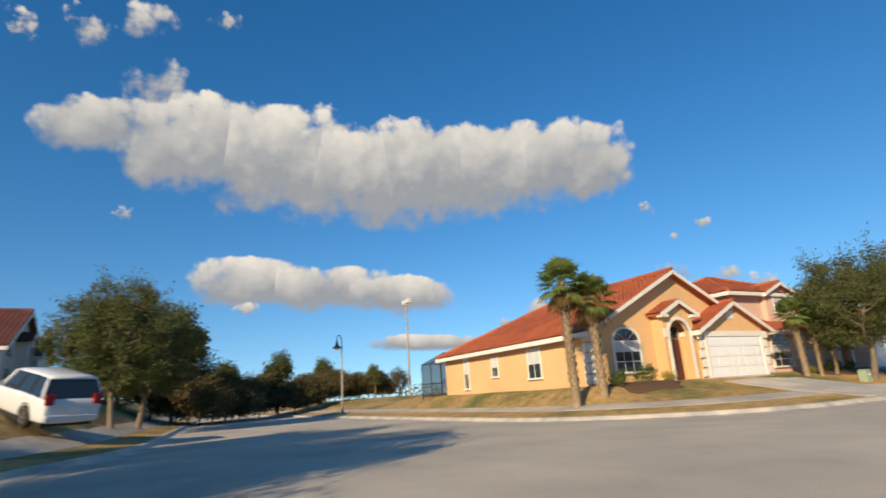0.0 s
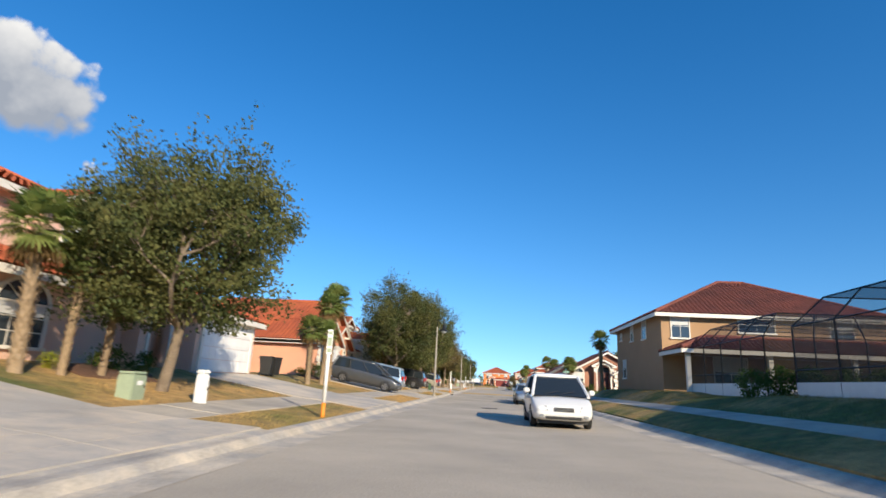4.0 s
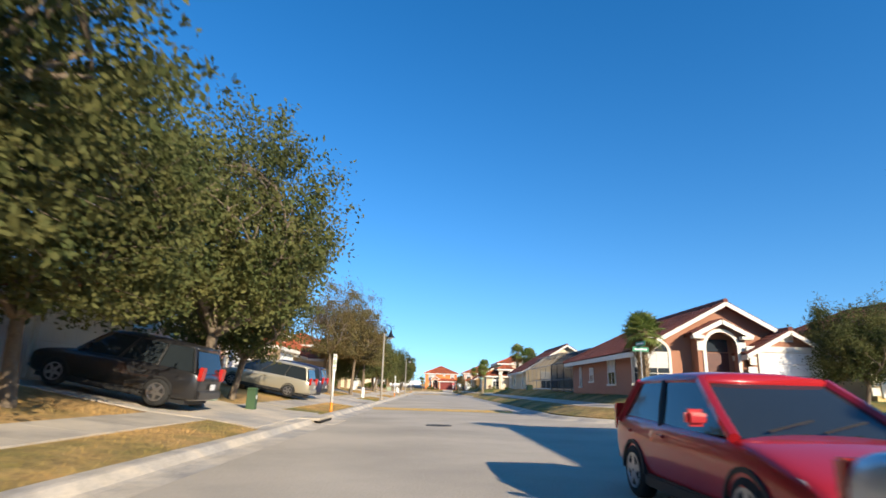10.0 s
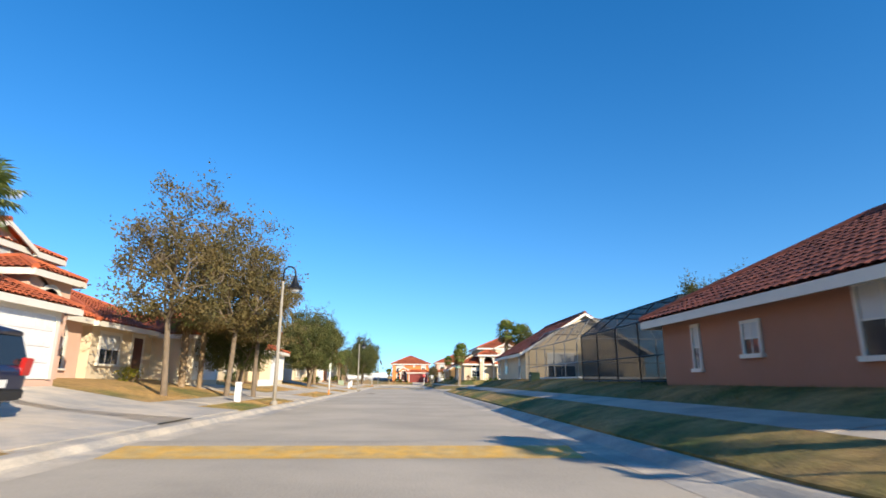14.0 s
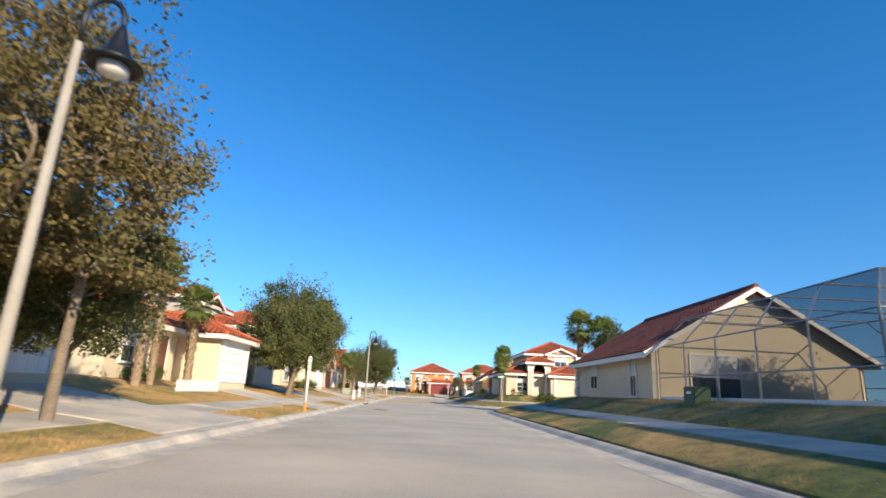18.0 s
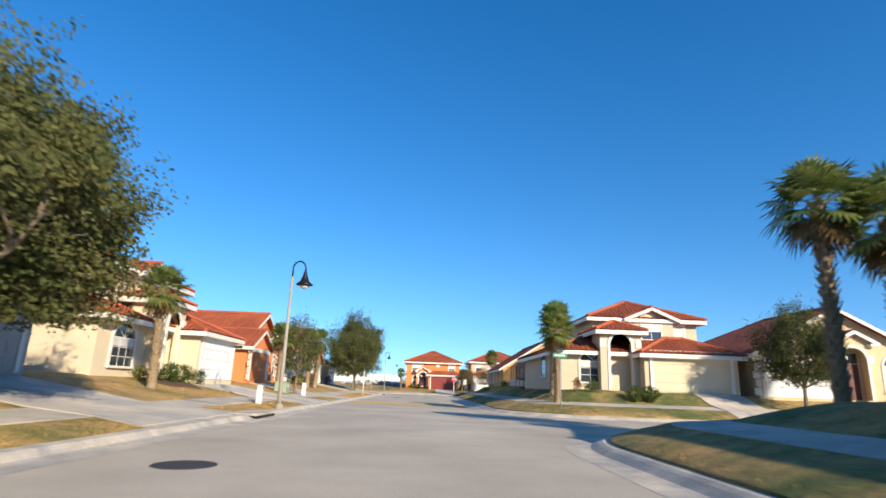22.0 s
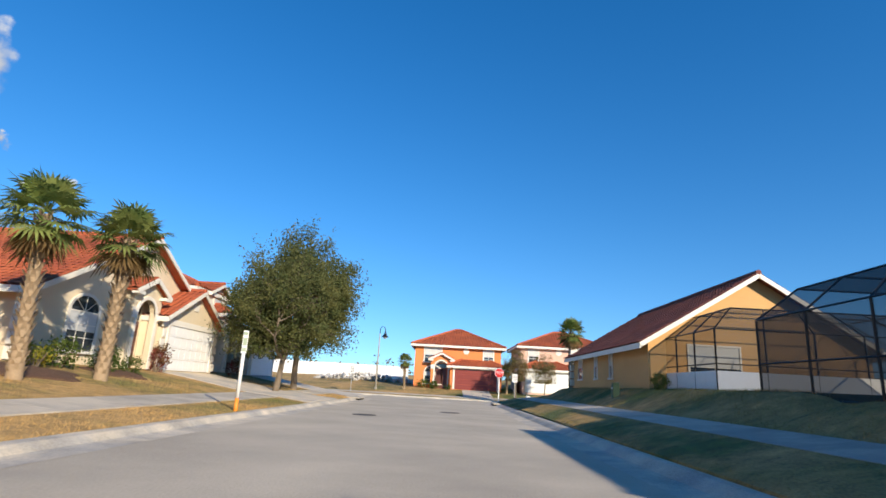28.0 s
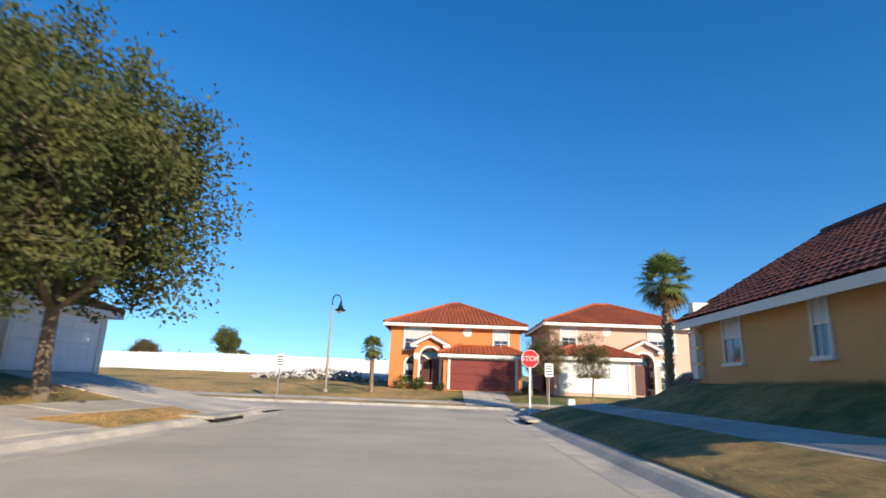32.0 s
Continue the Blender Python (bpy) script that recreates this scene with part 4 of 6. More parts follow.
def palm(label, seed, height=5.0, crown=1.5, group="cabbage palms", trunk_r=0.17):
    rng = np.random.default_rng(seed)
    t = thing("palm_tree", label, "palm tree", group)
    lean = Vector((rng.normal(0, .12), rng.normal(0, .12), 0))
    pts = [Vector((0, 0, -.3)) + lean * 0, Vector((0, 0, .1)), lean * .5 + Vector((0, 0, height * .5)), lean + Vector((0, 0, height))]
    bm = bmesh.new()
    tube(bm, pts, [trunk_r * 1.4, trunk_r * 1.1, trunk_r * .85, trunk_r * .9], 12)
    part("trunk", bm, M["boots"], t, smooth=True)
    # criss-cross stubs of old fronds
    v, f = [], []
    rows = int(height / .17)
    for r in range(rows):
        z = .15 + r * .17
        c = lean * (z / height)
        fat = 1.0 + 0.45 * min(1, z / height * 1.3)
        for k in range(6):
            a = 2 * math.pi * (k + .5 * (r % 2)) / 6 + rng.uniform(-.1, .1)
            o, s = Vector((math.cos(a), math.sin(a), 0)), Vector((-math.sin(a), math.cos(a), 0))
            p = c + o * trunk_r * .86 + Vector((0, 0, z))
            b = len(v)
            ln = .22 * rng.uniform(.7, 1.2)
            v += [p - s * .075, p + s * .075, p + s * .035 + o * .10 * fat + Vector((0, 0, ln)), p - s * .035 + o * .10 * fat + Vector((0, 0, ln)), p + o * .035 + Vector((0, 0, ln * .4))]
            f += [(b, b + 1, b + 4), (b + 1, b + 2, b + 4), (b + 2, b + 3, b + 4), (b + 3, b, b + 4)]
    ob = raw_part("boot_stub", v, f, M["boots"], t)
    ob["kind"] = "stuff"
    top = lean + Vector((0, 0, height))
    for nm, mt, count, lo, hi in (("frond_crown", "frond", 38, -46, 85), ("dead_frond", "dead", 7, -75, -45)):
        v, f = [], []
        for k in range(count):
            az = 2.399 * k + rng.uniform(-.3, .3)
            el = radians(lo + (hi - lo) * ((k + .5) / count) ** .8)
            o = Vector((math.cos(az) * math.cos(el), math.sin(az) * math.cos(el), math.sin(el)))
            s = o.cross(Vector((0, 0, 1))).normalized()
            n = s.cross(o).normalized()
            stem = crown * rng.uniform(.42, .58)
            p = top + o * .1
            hub = p + o * stem - Vector((0, 0, .10 * stem))
            b = len(v)
            v += [p - s * .02, p + s * .02, hub + s * .012, hub - s * .012]
            f.append((b, b + 1, b + 2, b + 3))
            blades = 18
            ln = crown * rng.uniform(.50, .68)
            for j in range(blades):
                ph = radians(-118 + 236 * j / (blades - 1))
                d = (o * math.cos(ph) + s * math.sin(ph)).normalized()
                w2 = .038 * crown / 1.1
                sd = d.cross(n).normalized() * w2
                l2 = ln * (1.0 - .25 * abs(ph) / 2.1) * rng.uniform(.85, 1.1)
                m1 = hub + d * l2 * .6 - n * .02
                tip = hub + d * l2 + Vector((0, 0, -rng.uniform(.08, .3) * l2)) - n * .05
                b = len(v)
                v += [hub, m1 + sd, m1 - sd, tip]
                f += [(b, b + 1, b + 2), (b + 1, b + 3, b + 2)]
        ob = raw_part(nm, v, f, M[mt], t)
        ob["kind"] = "stuff"
    return t


def shrub(label, seed, w, d, h, material="bush", per=9, leaf=.09, name="shrub", category="shrub"):
    rng = np.random.default_rng(seed)
    t = thing(name, label, category, "garden shrubs")
    n = max(30, int(w * d * h * 130))
    p = rng.normal(0, 1, (n, 3))
    p = p / np.linalg.norm(p, axis=1)[:, None] * rng.uniform(.5, 1, (n, 1)) * np.array([w / 2, d / 2, h / 2]) + (0, 0, h * .5)
    p += .06 * np.sin(p[:, [1, 2, 0]] * 9)
    bm = bmesh.new()
    for k in range(6):
        a = rng.uniform(0, 6.28)
        tube(bm, [(0.05 * math.cos(a), .05 * math.sin(a), -.1), (w * .3 * math.cos(a), d * .3 * math.sin(a), h * .6)], [.02, .008], 5)
    part("stem", bm, M["bark"], t)
    v, f = leaf_cloud(rng, p, .07, per, leaf)
    ob = raw_part("foliage", v, f, M[material], t)
    ob["kind"] = "stuff"
    return t


def put(ob, x, y, rz=0, s=1.0, z=None):
    """A copy of a plant at a place on the ground."""
    c = copy_thing(ob, pose(x, y, (ground_z(x, y) if z is None else z) - .03, 0, 0, rz) @ Matrix.Scale(s, 4))
    return c


def drop(ob):
    """Takes away a first piece after its copies stand."""
    for o in (*ob.children_recursive, ob):
        bpy.data.objects.remove(o)
# ---------- street furniture ----------
def street_lamp():
    t = thing("street_lamp", "pale tapered street lamp with a black bell lantern on a gooseneck", "street lamp", "street lamps")
    bm = bmesh.new()
    tube(bm, [(0, 0, -.4), (0, 0, 1.2), (0, 0, 4.45)], [.072, .064, .042], 12)
    part("pole", bm, M["pole"], t, smooth=True)
    part("base_collar", lathe(bmesh.new(), ((.12, -.1), (.12, .12), (.09, .16))), M["pole"], t)
    bm = bmesh.new()
    arc = [(0.0, 0, 4.4)] + [(.22 - .22 * math.cos(a), 0, 4.75 + .26 * math.sin(a)) for a in [math.pi * k / 10 for k in range(11)]] + [(.44, 0, 4.62)]
    tube(bm, arc, .03, 8)
    part("gooseneck", bm, M["lamp_black"], t, smooth=True)
    part("shade", lathe(bmesh.new(), ((.035, 4.68), (.06, 4.60), (.09, 4.48), (.12, 4.40), (.16, 4.30), (.29, 4.20), (.295, 4.17), (.24, 4.17)), at=(.44, 0, 0)), M["lamp_black"], t, smooth=True)
    part("lens", lathe(bmesh.new(), ((.17, 4.17), (.15, 4.08), (.05, 4.04)), at=(.44, 0, 0)), M["lamp_lens"], t, smooth=True)
    return t


def marker_post():
    t = thing("marker_post", "white utility marker post with an orange foot", "marker post", "marker posts")
    bm = bmesh.new()
    tube(bm, [(0, 0, .38), (0, 0, 2.15)], .055, 12)
    part("tube", bm, M["white"], t, smooth=True)
    bm = bmesh.new()
    tube(bm, [(0, 0, -.2), (0, 0, .4)], .06, 12)
    part("foot", bm, M["orange"], t, "orange foot", smooth=True)
    part("cap", lathe(bmesh.new(), ((.058, 2.12), (.062, 2.2), (.05, 2.26)), 12), M["white"], t)
    plate = part("sign_plate", boxes((-.075, .075, -.085, -.06, 1.72, 2.42), bevel=.01), M["white"], t)
    for z0, z1 in ((2.28, 2.38), (1.96, 2.2), (1.78, 1.9)):
        part("writing_bar", boxes((-.06, .06, -.089, -.0855, z0, z1)), M["pale_green"], plate)
    return t


def pedestal(label, w, d, h, material, name="utility_box"):
    t = thing(name, label, "utility box")
    part("body", boxes((-w / 2, w / 2, -d / 2, d / 2, -.15, h * .86), bevel=.02), M[material], t)
    part("lid", boxes((-w / 2 - .02, w / 2 + .02, -d / 2 - .02, d / 2 + .02, h * .86, h), bevel=.04), M[material], t)
    part("label_plate", boxes((-w * .2, w * .2, -d / 2 - .006, -d / 2, h * .5, h * .66)), M["white"], t)
    part("latch", boxes((w * .3, w * .36, -d / 2 - .02, -d / 2, h * .4, h * .5)), M["iron"], t)
    return t


def wheelie_bin(label):
    t = thing("wheelie_bin", label, "bin", "bins")
    bm = bmesh.new()
    a = [bm.verts.new(p) for p in ((-.22, -.25, .08), (.22, -.25, .08), (.22, .25, .08), (-.22, .25, .08))]
    b = [bm.verts.new(p) for p in ((-.29, -.33, .95), (.29, -.33, .95), (.29, .33, .95), (-.29, .33, .95))]
    bm.faces.new(a[::-1])
    bm.faces.new(b)
    for k in range(4):
        bm.faces.new((a[k], a[(k + 1) % 4], b[(k + 1) % 4], b[k]))
    part("tub", bm, M["black"], t)
    part("lid", boxes((-.31, .31, -.36, .36, .955, 1.02), bevel=.025), M["black"], t)
    for s in (-.27, .27):
        bm = bmesh.new()
        tube(bm, [(s - .03, .24, .1), (s + .03, .24, .1)], .1, 14)
        part("wheel", bm, M["tyre"], t)
    bm = bmesh.new()
    tube(bm, [(-.24, .4, .92), (.24, .4, .92)], .018, 8)
    part("handle", bm, M["black"], t)
    return t


def text_mesh(txt, size, name="lettering"):
    cu = bpy.data.curves.new(name, "FONT")
    cu.body, cu.size, cu.align_x, cu.align_y, cu.extrude = txt, size, "CENTER", "CENTER", 0.002
    tmp = bpy.data.objects.new("tmp", cu)
    me = bpy.data.meshes.new_from_object(tmp)
    bpy.data.objects.remove(tmp)
    bpy.data.curves.remove(cu)
    return me


def stop_sign(at, rz):
    t = thing("stop_sign", "red octagonal stop sign on a white post", "stop sign", at=at, rz=rz)
    part("post", boxes((-.045, .045, -.045, .045, -.3, 2.2), bevel=.008), M["white"], t)
    for nm, r, y, m in (("back_plate", .40, -.052, "white"), ("plate", .375, -.058, "stop_red")):
        bm = bmesh.new()
        prism(bm, [(r * math.cos(math.pi / 8 + k * math.pi / 4), y, 2.35 + r * math.sin(math.pi / 8 + k * math.pi / 4)) for k in range(8)], (0, .005, 0))
        bmesh.ops.recalc_face_normals(bm, faces=bm.faces[:])
        part(nm, bm, M[m], t)
    me = text_mesh("STOP", .30)
    me.materials.append(M["white"])
    ob = new("lettering", me)
    ob.parent = t
    ob.matrix_local = pose(0, -.062, 2.35, 90, 0, 0)
    return t


def street_sign(at, rz):
    t = thing("street_sign", "green street name sign on a slim pale post", "street sign", "street signs", at=at, rz=rz)
    bm = bmesh.new()
    tube(bm, [(0, 0, -.3), (0, 0, 2.75)], .03, 10)
    part("post", bm, M["cage_pale"], t, smooth=True)
    for k, (dx, dy, z) in enumerate(((.38, .008, 2.66), (.008, .38, 2.9))):
        b = part("blade", boxes((-dx, dx, -dy, dy, z, z + .2)), M["sign_green"], t)
        e = 1 if dx > dy else 0
        part("writing_bar", boxes((-dx * .75 if e else -.012, dx * .75 if e else .012, -.012 if e else -dy * .75, .012 if e else dy * .75, z + .07, z + .13)), M["white"], b)
    return t


def small_sign(at, rz):
    t = thing("notice_sign", "small white notice board on a thin post", "sign", "notice signs", at=at, rz=rz)
    part("post", boxes((-.03, .03, -.03, .03, -.3, 2.3)), M["cage_pale"], t)
    part("plate", boxes((-.24, .24, -.045, -.032, 1.7, 2.45)), M["white"], t)
    for z in (2.3, 2.15, 2.0, 1.85):
        part("writing_bar", boxes((-.17, .17, -.05, -.046, z - .03, z + .02)), M["black"], t)
    return t


def manhole(at):
    t = thing("manhole_cover", "dark round cast iron manhole cover in the street", "manhole cover", "manhole covers", at=at)
    part("ring", lathe(bmesh.new(), ((.46, 0.002), (.46, .012), (.40, .014), (.39, .006)), 28), M["iron"], t)
    part("lid", lathe(bmesh.new(), ((.385, .003), (.385, .012), (.1, .013)), 28), M["iron"], t)
    return t


def inlet(at, rz):
    t = thing("storm_inlet", "kerb storm inlet with a dark mouth and concrete lip", "storm drain", "storm inlets", at=at, rz=rz)
    part("mouth", boxes((-1.0, 1.0, -.20, .05, -.02, .09)), M["hole"], t)
    part("top_slab", boxes((-1.25, 1.25, -.22, .9, .105, .19), bevel=.02), M["kerb"], t)
    part("apron", boxes((-1.3, 1.3, -.7, -.19, .002, .014)), M["kerb"], t)
    return t


def speed_hump(y):
    t = thing("speed_hump", "low speed hump edged with a faded yellow line", "speed hump", "speed humps", at=(0, y, 0))
    verts, faces = [], []
    n = 14
    for i in range(n + 1):
        yy = -1.6 + 3.2 * i / n
        z = .004 + .11 * math.cos(math.pi * yy / 3.2) ** 2
        verts += [(KL + .55, yy, z), (KR - .55, yy, z)]
    faces = [(2 * i, 2 * i + 1, 2 * i + 3, 2 * i + 2) for i in range(n)]
    raw_part("hump", verts, faces, M["road"], t, smooth=True)
    raw_part("painted_line", [(x, yy, .010 + .11 * math.cos(math.pi * yy / 3.2) ** 2) for yy in (-1.45, -1.2, -.95, -.7, -.45) for x in (KL + .56, KR - .56)], [(2 * k, 2 * k + 1, 2 * k + 3, 2 * k + 2) for k in range(4)], M["yellow"], t)
    return t
# ---------- vehicles ----------
# A vehicle is built with its nose towards -y, wheels on z = 0.
SHAPES = {
    # length, width, height, sill, belt, hood, nose-to-windscreen, top front, top rear, tail base; from the nose, in metres
    "minivan": dict(L=5.1, W=1.98, H=1.75, belt=1.05, hood=0.95, nose=0.72, ws=0.95, rf=2.0, rr=4.75, tail=5.0, deck=1.05, wheel=0.33, axles=(0.95, 4.0)),
    "sedan": dict(L=4.9, W=1.84, H=1.46, belt=0.95, hood=0.94, nose=0.74, ws=1.30, rf=2.15, rr=3.25, tail=4.35, deck=1.04, wheel=0.33, axles=(0.95, 3.75)),
    "suv": dict(L=4.8, W=1.9, H=1.78, belt=1.10, hood=1.05, nose=0.85, ws=1.35, rf=2.0, rr=4.45, tail=4.72, deck=1.1, wheel=0.37, axles=(0.9, 3.75)),
    "big_suv": dict(L=5.2, W=2.02, H=1.9, belt=1.17, hood=1.12, nose=0.95, ws=1.55, rf=2.2, rr=4.85, tail=5.12, deck=1.17, wheel=0.40, axles=(0.95, 3.95)),
    "hatch": dict(L=4.3, W=1.78, H=1.5, belt=0.95, hood=0.9, nose=0.68, ws=1.1, rf=1.9, rr=3.7, tail=4.15, deck=1.0, wheel=0.32, axles=(0.85, 3.4)),
}


def vehicle(shape, colour, label, category="car", lower=None, plate=True):
    p = SHAPES[shape]
    L, W, H = p["L"], p["W"], p["H"]
    t = thing("parked_car", label, category, "parked vehicles")
    a = W / 2
    # lower body: a lofted shell from nose to tail
    rows = [(0.0, .42, .58, .74, .40), (0.06, .30, p["nose"] - .03, .86, .5), (0.22, .24, p["nose"] + .04, .95, .6), (p["ws"] * .6, .22, p["hood"] - .03, 1.0, .8), (p["ws"], .22, p["hood"] + .02, 1.0, .85),
            (p["rf"], .22, p["belt"], 1.0, .9), (L * .6, .22, p["belt"] + .02, 1.0, .9), (p["tail"] - .3, .24, p["deck"] + .02, .99, .9), (L - .14, .27, p["deck"] - .02, .94, .85), (L - .03, .32, p["deck"] - .12, .88, .8), (L, .42, p["deck"] - .3, .84, .7)]
    bm = bmesh.new()
    rings = []
    for y, zb, zt, wf, tf in rows:
        h = zt - zb
        prof = [(0, zb), (a * wf * .86, zb), (a * wf * .96, zb + .1), (a * wf, zb + h * .45), (a * wf * .985, zb + h * .78), (a * wf * .955, zt - .06), (a * wf * .90, zt - .01), (a * wf * .45, zt + .02), (0, zt + .03)]
        full = prof + [(-x, z) for x, z in prof[-2:0:-1]]
        rings.append([bm.verts.new((x, y, z)) for x, z in full])
    for r0, r1 in zip(rings, rings[1:]):
        for k in range(len(r0)):
            j = (k + 1) % len(r0)
            bm.faces.new((r0[k], r0[j], r1[j], r1[k]))
    bm.faces.new(rings[0])
    bm.faces.new(rings[-1][::-1])
    bmesh.ops.recalc_face_normals(bm, faces=bm.faces[:])
    body = part("body", bm, colour, t, smooth=True)
    rounder = body.modifiers.new("rounder", "SUBSURF")
    rounder.levels = rounder.render_levels = 2
    # cabin: roof shell and pillars carrying separate panes
    bz = p["belt"] - .05
    base = {"ws": p["ws"] - .05, "tail": p["tail"]}
    aw, tw = a * .93, a * .74
    zr = H - .05
    yf, yr = p["rf"], p["rr"]
    bm = bmesh.new()
    n = 8
    rr = []
    for k in range(n + 1):
        y = yf - .05 + (yr - yf + .1) * k / n
        c = .06 * math.sin(math.pi * k / n) ** .6
        sec = [(-tw - .02, zr - .06 + c * .4), (-tw * .9, zr + c * .8), (-tw * .4, zr + .02 + c), (tw * .4, zr + .02 + c), (tw * .9, zr + c * .8), (tw + .02, zr - .06 + c * .4)]
        rr.append([bm.verts.new((x, y, z)) for x, z in sec] + [bm.verts.new((tw - .02, y, zr - .1)), bm.verts.new((-tw + .02, y, zr - .1))])
    for r0, r1 in zip(rr, rr[1:]):
        for k in range(8):
            bm.faces.new((r0[k], r0[(k + 1) % 8], r1[(k + 1) % 8], r1[k]))
    bm.faces.new(rr[0])
    bm.faces.new(rr[-1][::-1])
    bmesh.ops.recalc_face_normals(bm, faces=bm.faces[:])
    part("roof", bm, colour, t, smooth=True)
    # dark cabin core behind the panes
    core = [(-aw, base["ws"], bz), (aw, base["ws"], bz), (aw, base["tail"], bz), (-aw, base["tail"], bz), (-tw, yf, zr - .04), (tw, yf, zr - .04), (tw, yr, zr - .04), (-tw, yr, zr - .04)]
    raw_part("windscreen", [core[0], core[1], core[5], core[4]], [(0, 1, 2, 3)], M["car_glass"], t)
    raw_part("rear_window", [core[2], core[3], core[7], core[6]], [(0, 1, 2, 3)], M["car_glass"], t)
    cuts = {"sedan": (0.0, .5, .97), "hatch": (0, .5, .93)}.get(shape, (0.0, .34, .66, .97))
    for s in (-1, 1):
        lo0, lo1 = Vector((s * aw, base["ws"], bz)), Vector((s * aw, base["tail"], bz))
        hi0, hi1 = Vector((s * tw, yf, zr - .04)), Vector((s * tw, yr, zr - .04))
        for c0, c1 in zip(cuts, cuts[1:]):
            q = [lo0.lerp(lo1, c0 + .015), lo0.lerp(lo1, c1 - .01), hi0.lerp(hi1, c1 - .01), hi0.lerp(hi1, c0 + .015)]
            raw_part("side_window", q, [(0, 1, 2, 3)], M["car_glass"], t)
        for c in cuts:
            bm = bmesh.new()
            q, r = lo0.lerp(lo1, c), hi0.lerp(hi1, c)
            wide = .035 if c not in (cuts[0], cuts[-1]) else .055
            tube(bm, [q, q.lerp(r, .5) + Vector((s * .01, 0, 0)), r], wide, 6)
            part("pillar", bm, colour if c in (cuts[0], cuts[-1]) else M["black"], t)
    # wheels with arches
    R = p["wheel"]
    for y in p["axles"]:
        for s in (-1, 1):
            wheel = new("wheel")
            wheel.parent = t
            wheel.matrix_local = pose(s * (a - .11), y, R, 0, 90 * s, 0)
            part("tyre", lathe(bmesh.new(), ((R * .62, -.10), (R * .9, -.105), (R, -.07), (R, .07), (R * .9, .105), (R * .64, .10)), 24), M["tyre"], wheel, smooth=True)
            bm = bmesh.new()
            lathe(bm, ((R * .63, .07), (R * .66, .112), (R * .58, .112), (R * .5, .07), (R * .1, .07)), 24)
            for k in range(5):
                ang = 2 * math.pi * k / 5
                c, d = Vector((math.cos(ang), math.sin(ang), 0)), Vector((-math.sin(ang), math.cos(ang), 0))
                prism(bm, [c * R * .05 + d * .05 + Vector((0, 0, .112)), c * R * .6 + d * .035 + Vector((0, 0, .108)), c * R * .6 - d * .035 + Vector((0, 0, .108)), c * R * .05 - d * .05 + Vector((0, 0, .112))], (0, 0, -.03))
            part("rim", bm, M["rim"], wheel)
            bm = bmesh.new()
            m = 12
            us = [math.pi * k / m for k in range(m + 1)]
            prism(bm, [(s * (a + .004), y + math.cos(u) * R * 1.16, R + math.sin(u) * R * 1.16) for u in us] + [(s * (a + .004), y + math.cos(u) * R * 1.02, R + math.sin(u) * R * 1.02) for u in us[::-1]], (-s * .1, 0, 0))
            bmesh.ops.recalc_face_normals(bm, faces=bm.faces[:])
            part("wheel_arch", bm, lower or M["black"], t)
    # lights, bumpers, grille, mirrors
    nz = p["nose"]
    for s in (-1, 1):
        bm = bmesh.new()
        prism(bm, [(s * a * .50, -.012, nz - .17), (s * a * .84, .05, nz - .14), (s * a * .90, .25, nz + .0), (s * a * .55, .05, nz - .03)], (0, .05, .01))
        bmesh.ops.recalc_face_normals(bm, faces=bm.faces[:])
        part("headlight", bm, M["headlight"], t)
        z0, z1 = (p["deck"] - .34, p["deck"] - .1) if shape == "sedan" else (p["deck"] - .25, p["deck"] + .12)
        part("tail_light", boxes((min(s * a * .62, s * a * .9), max(s * a * .62, s * a * .9), L - .10, L + .012, z0, z1), bevel=.02), M["taillight"], t)
        part("mirror", boxes((s * (a + .1) - .1, s * (a + .1) + .1, p["ws"] + .25, p["ws"] + .36, p["belt"] + .02, p["belt"] + .18), bevel=.035), colour, t)
        for y in (p["rf"] + .55, p["rf"] + 1.55):
            part("door_handle", boxes((s * a - .012, s * a + .02, y, y + .16, p["belt"] - .17, p["belt"] - .14)), colour, t)
        part("sill", boxes((min(s * a * .93, s * a * 1.0), max(s * a * .93, s * a * 1.0), p["axles"][0] + R * 1.15, p["axles"][1] - R * 1.15, .2, .34), bevel=.02), lower or M["black"], t)
        part("fog_lamp", boxes((s * a * .7 - .07, s * a * .7 + .07, -.015, .05, .36, .44), bevel=.015), M["headlight"], t)
    part("grille", boxes((-a * .34, a * .34, -.012, .12, nz - .20, nz - .06), bevel=.03), M["black"], t)
    for k in range(3):
        part("grille_bar", boxes((-a * .33, a * .33, -.022, -.012, nz - .185 + k * .045, nz - .17 + k * .045)), M["chrome"], t)
    part("front_intake", boxes((-a * .58, a * .58, .0, .12, .30, .42), bevel=.03), M["black"], t)
    part("front_bumper", boxes((-a * .72, a * .72, -.006, .12, .44, nz - .23), bevel=.055), colour, t)
    part("rear_bumper", boxes((-a * .84, a * .84, L - .06, L + .06, .36, .58), bevel=.03), lower or colour, t)
    if plate:
        part("rear_plate", boxes((-.16, .16, L + .062, L + .07, .62, .78)), M["white"], t)
    for s in (-.25, .25):
        bm = bmesh.new()
        tube(bm, [(s - .25, base["ws"] + .02, bz + .06), (s + .22, base["ws"] + .12, bz + .16)], .012, 5)
        part("wiper", bm, M["black"], t)
    part("underbody", boxes((-a * .8, a * .8, .3, L - .3, .16, .3)), M["black"], t)
    return t


def park(ob, x, y, rz, z=None, tilt=0.0):
    ob.matrix_world = pose(x, y, ground_z(x, y) if z is None else z, 0, 0, rz) @ pose(0, 0, 0, tilt, 0, 0)
    return ob
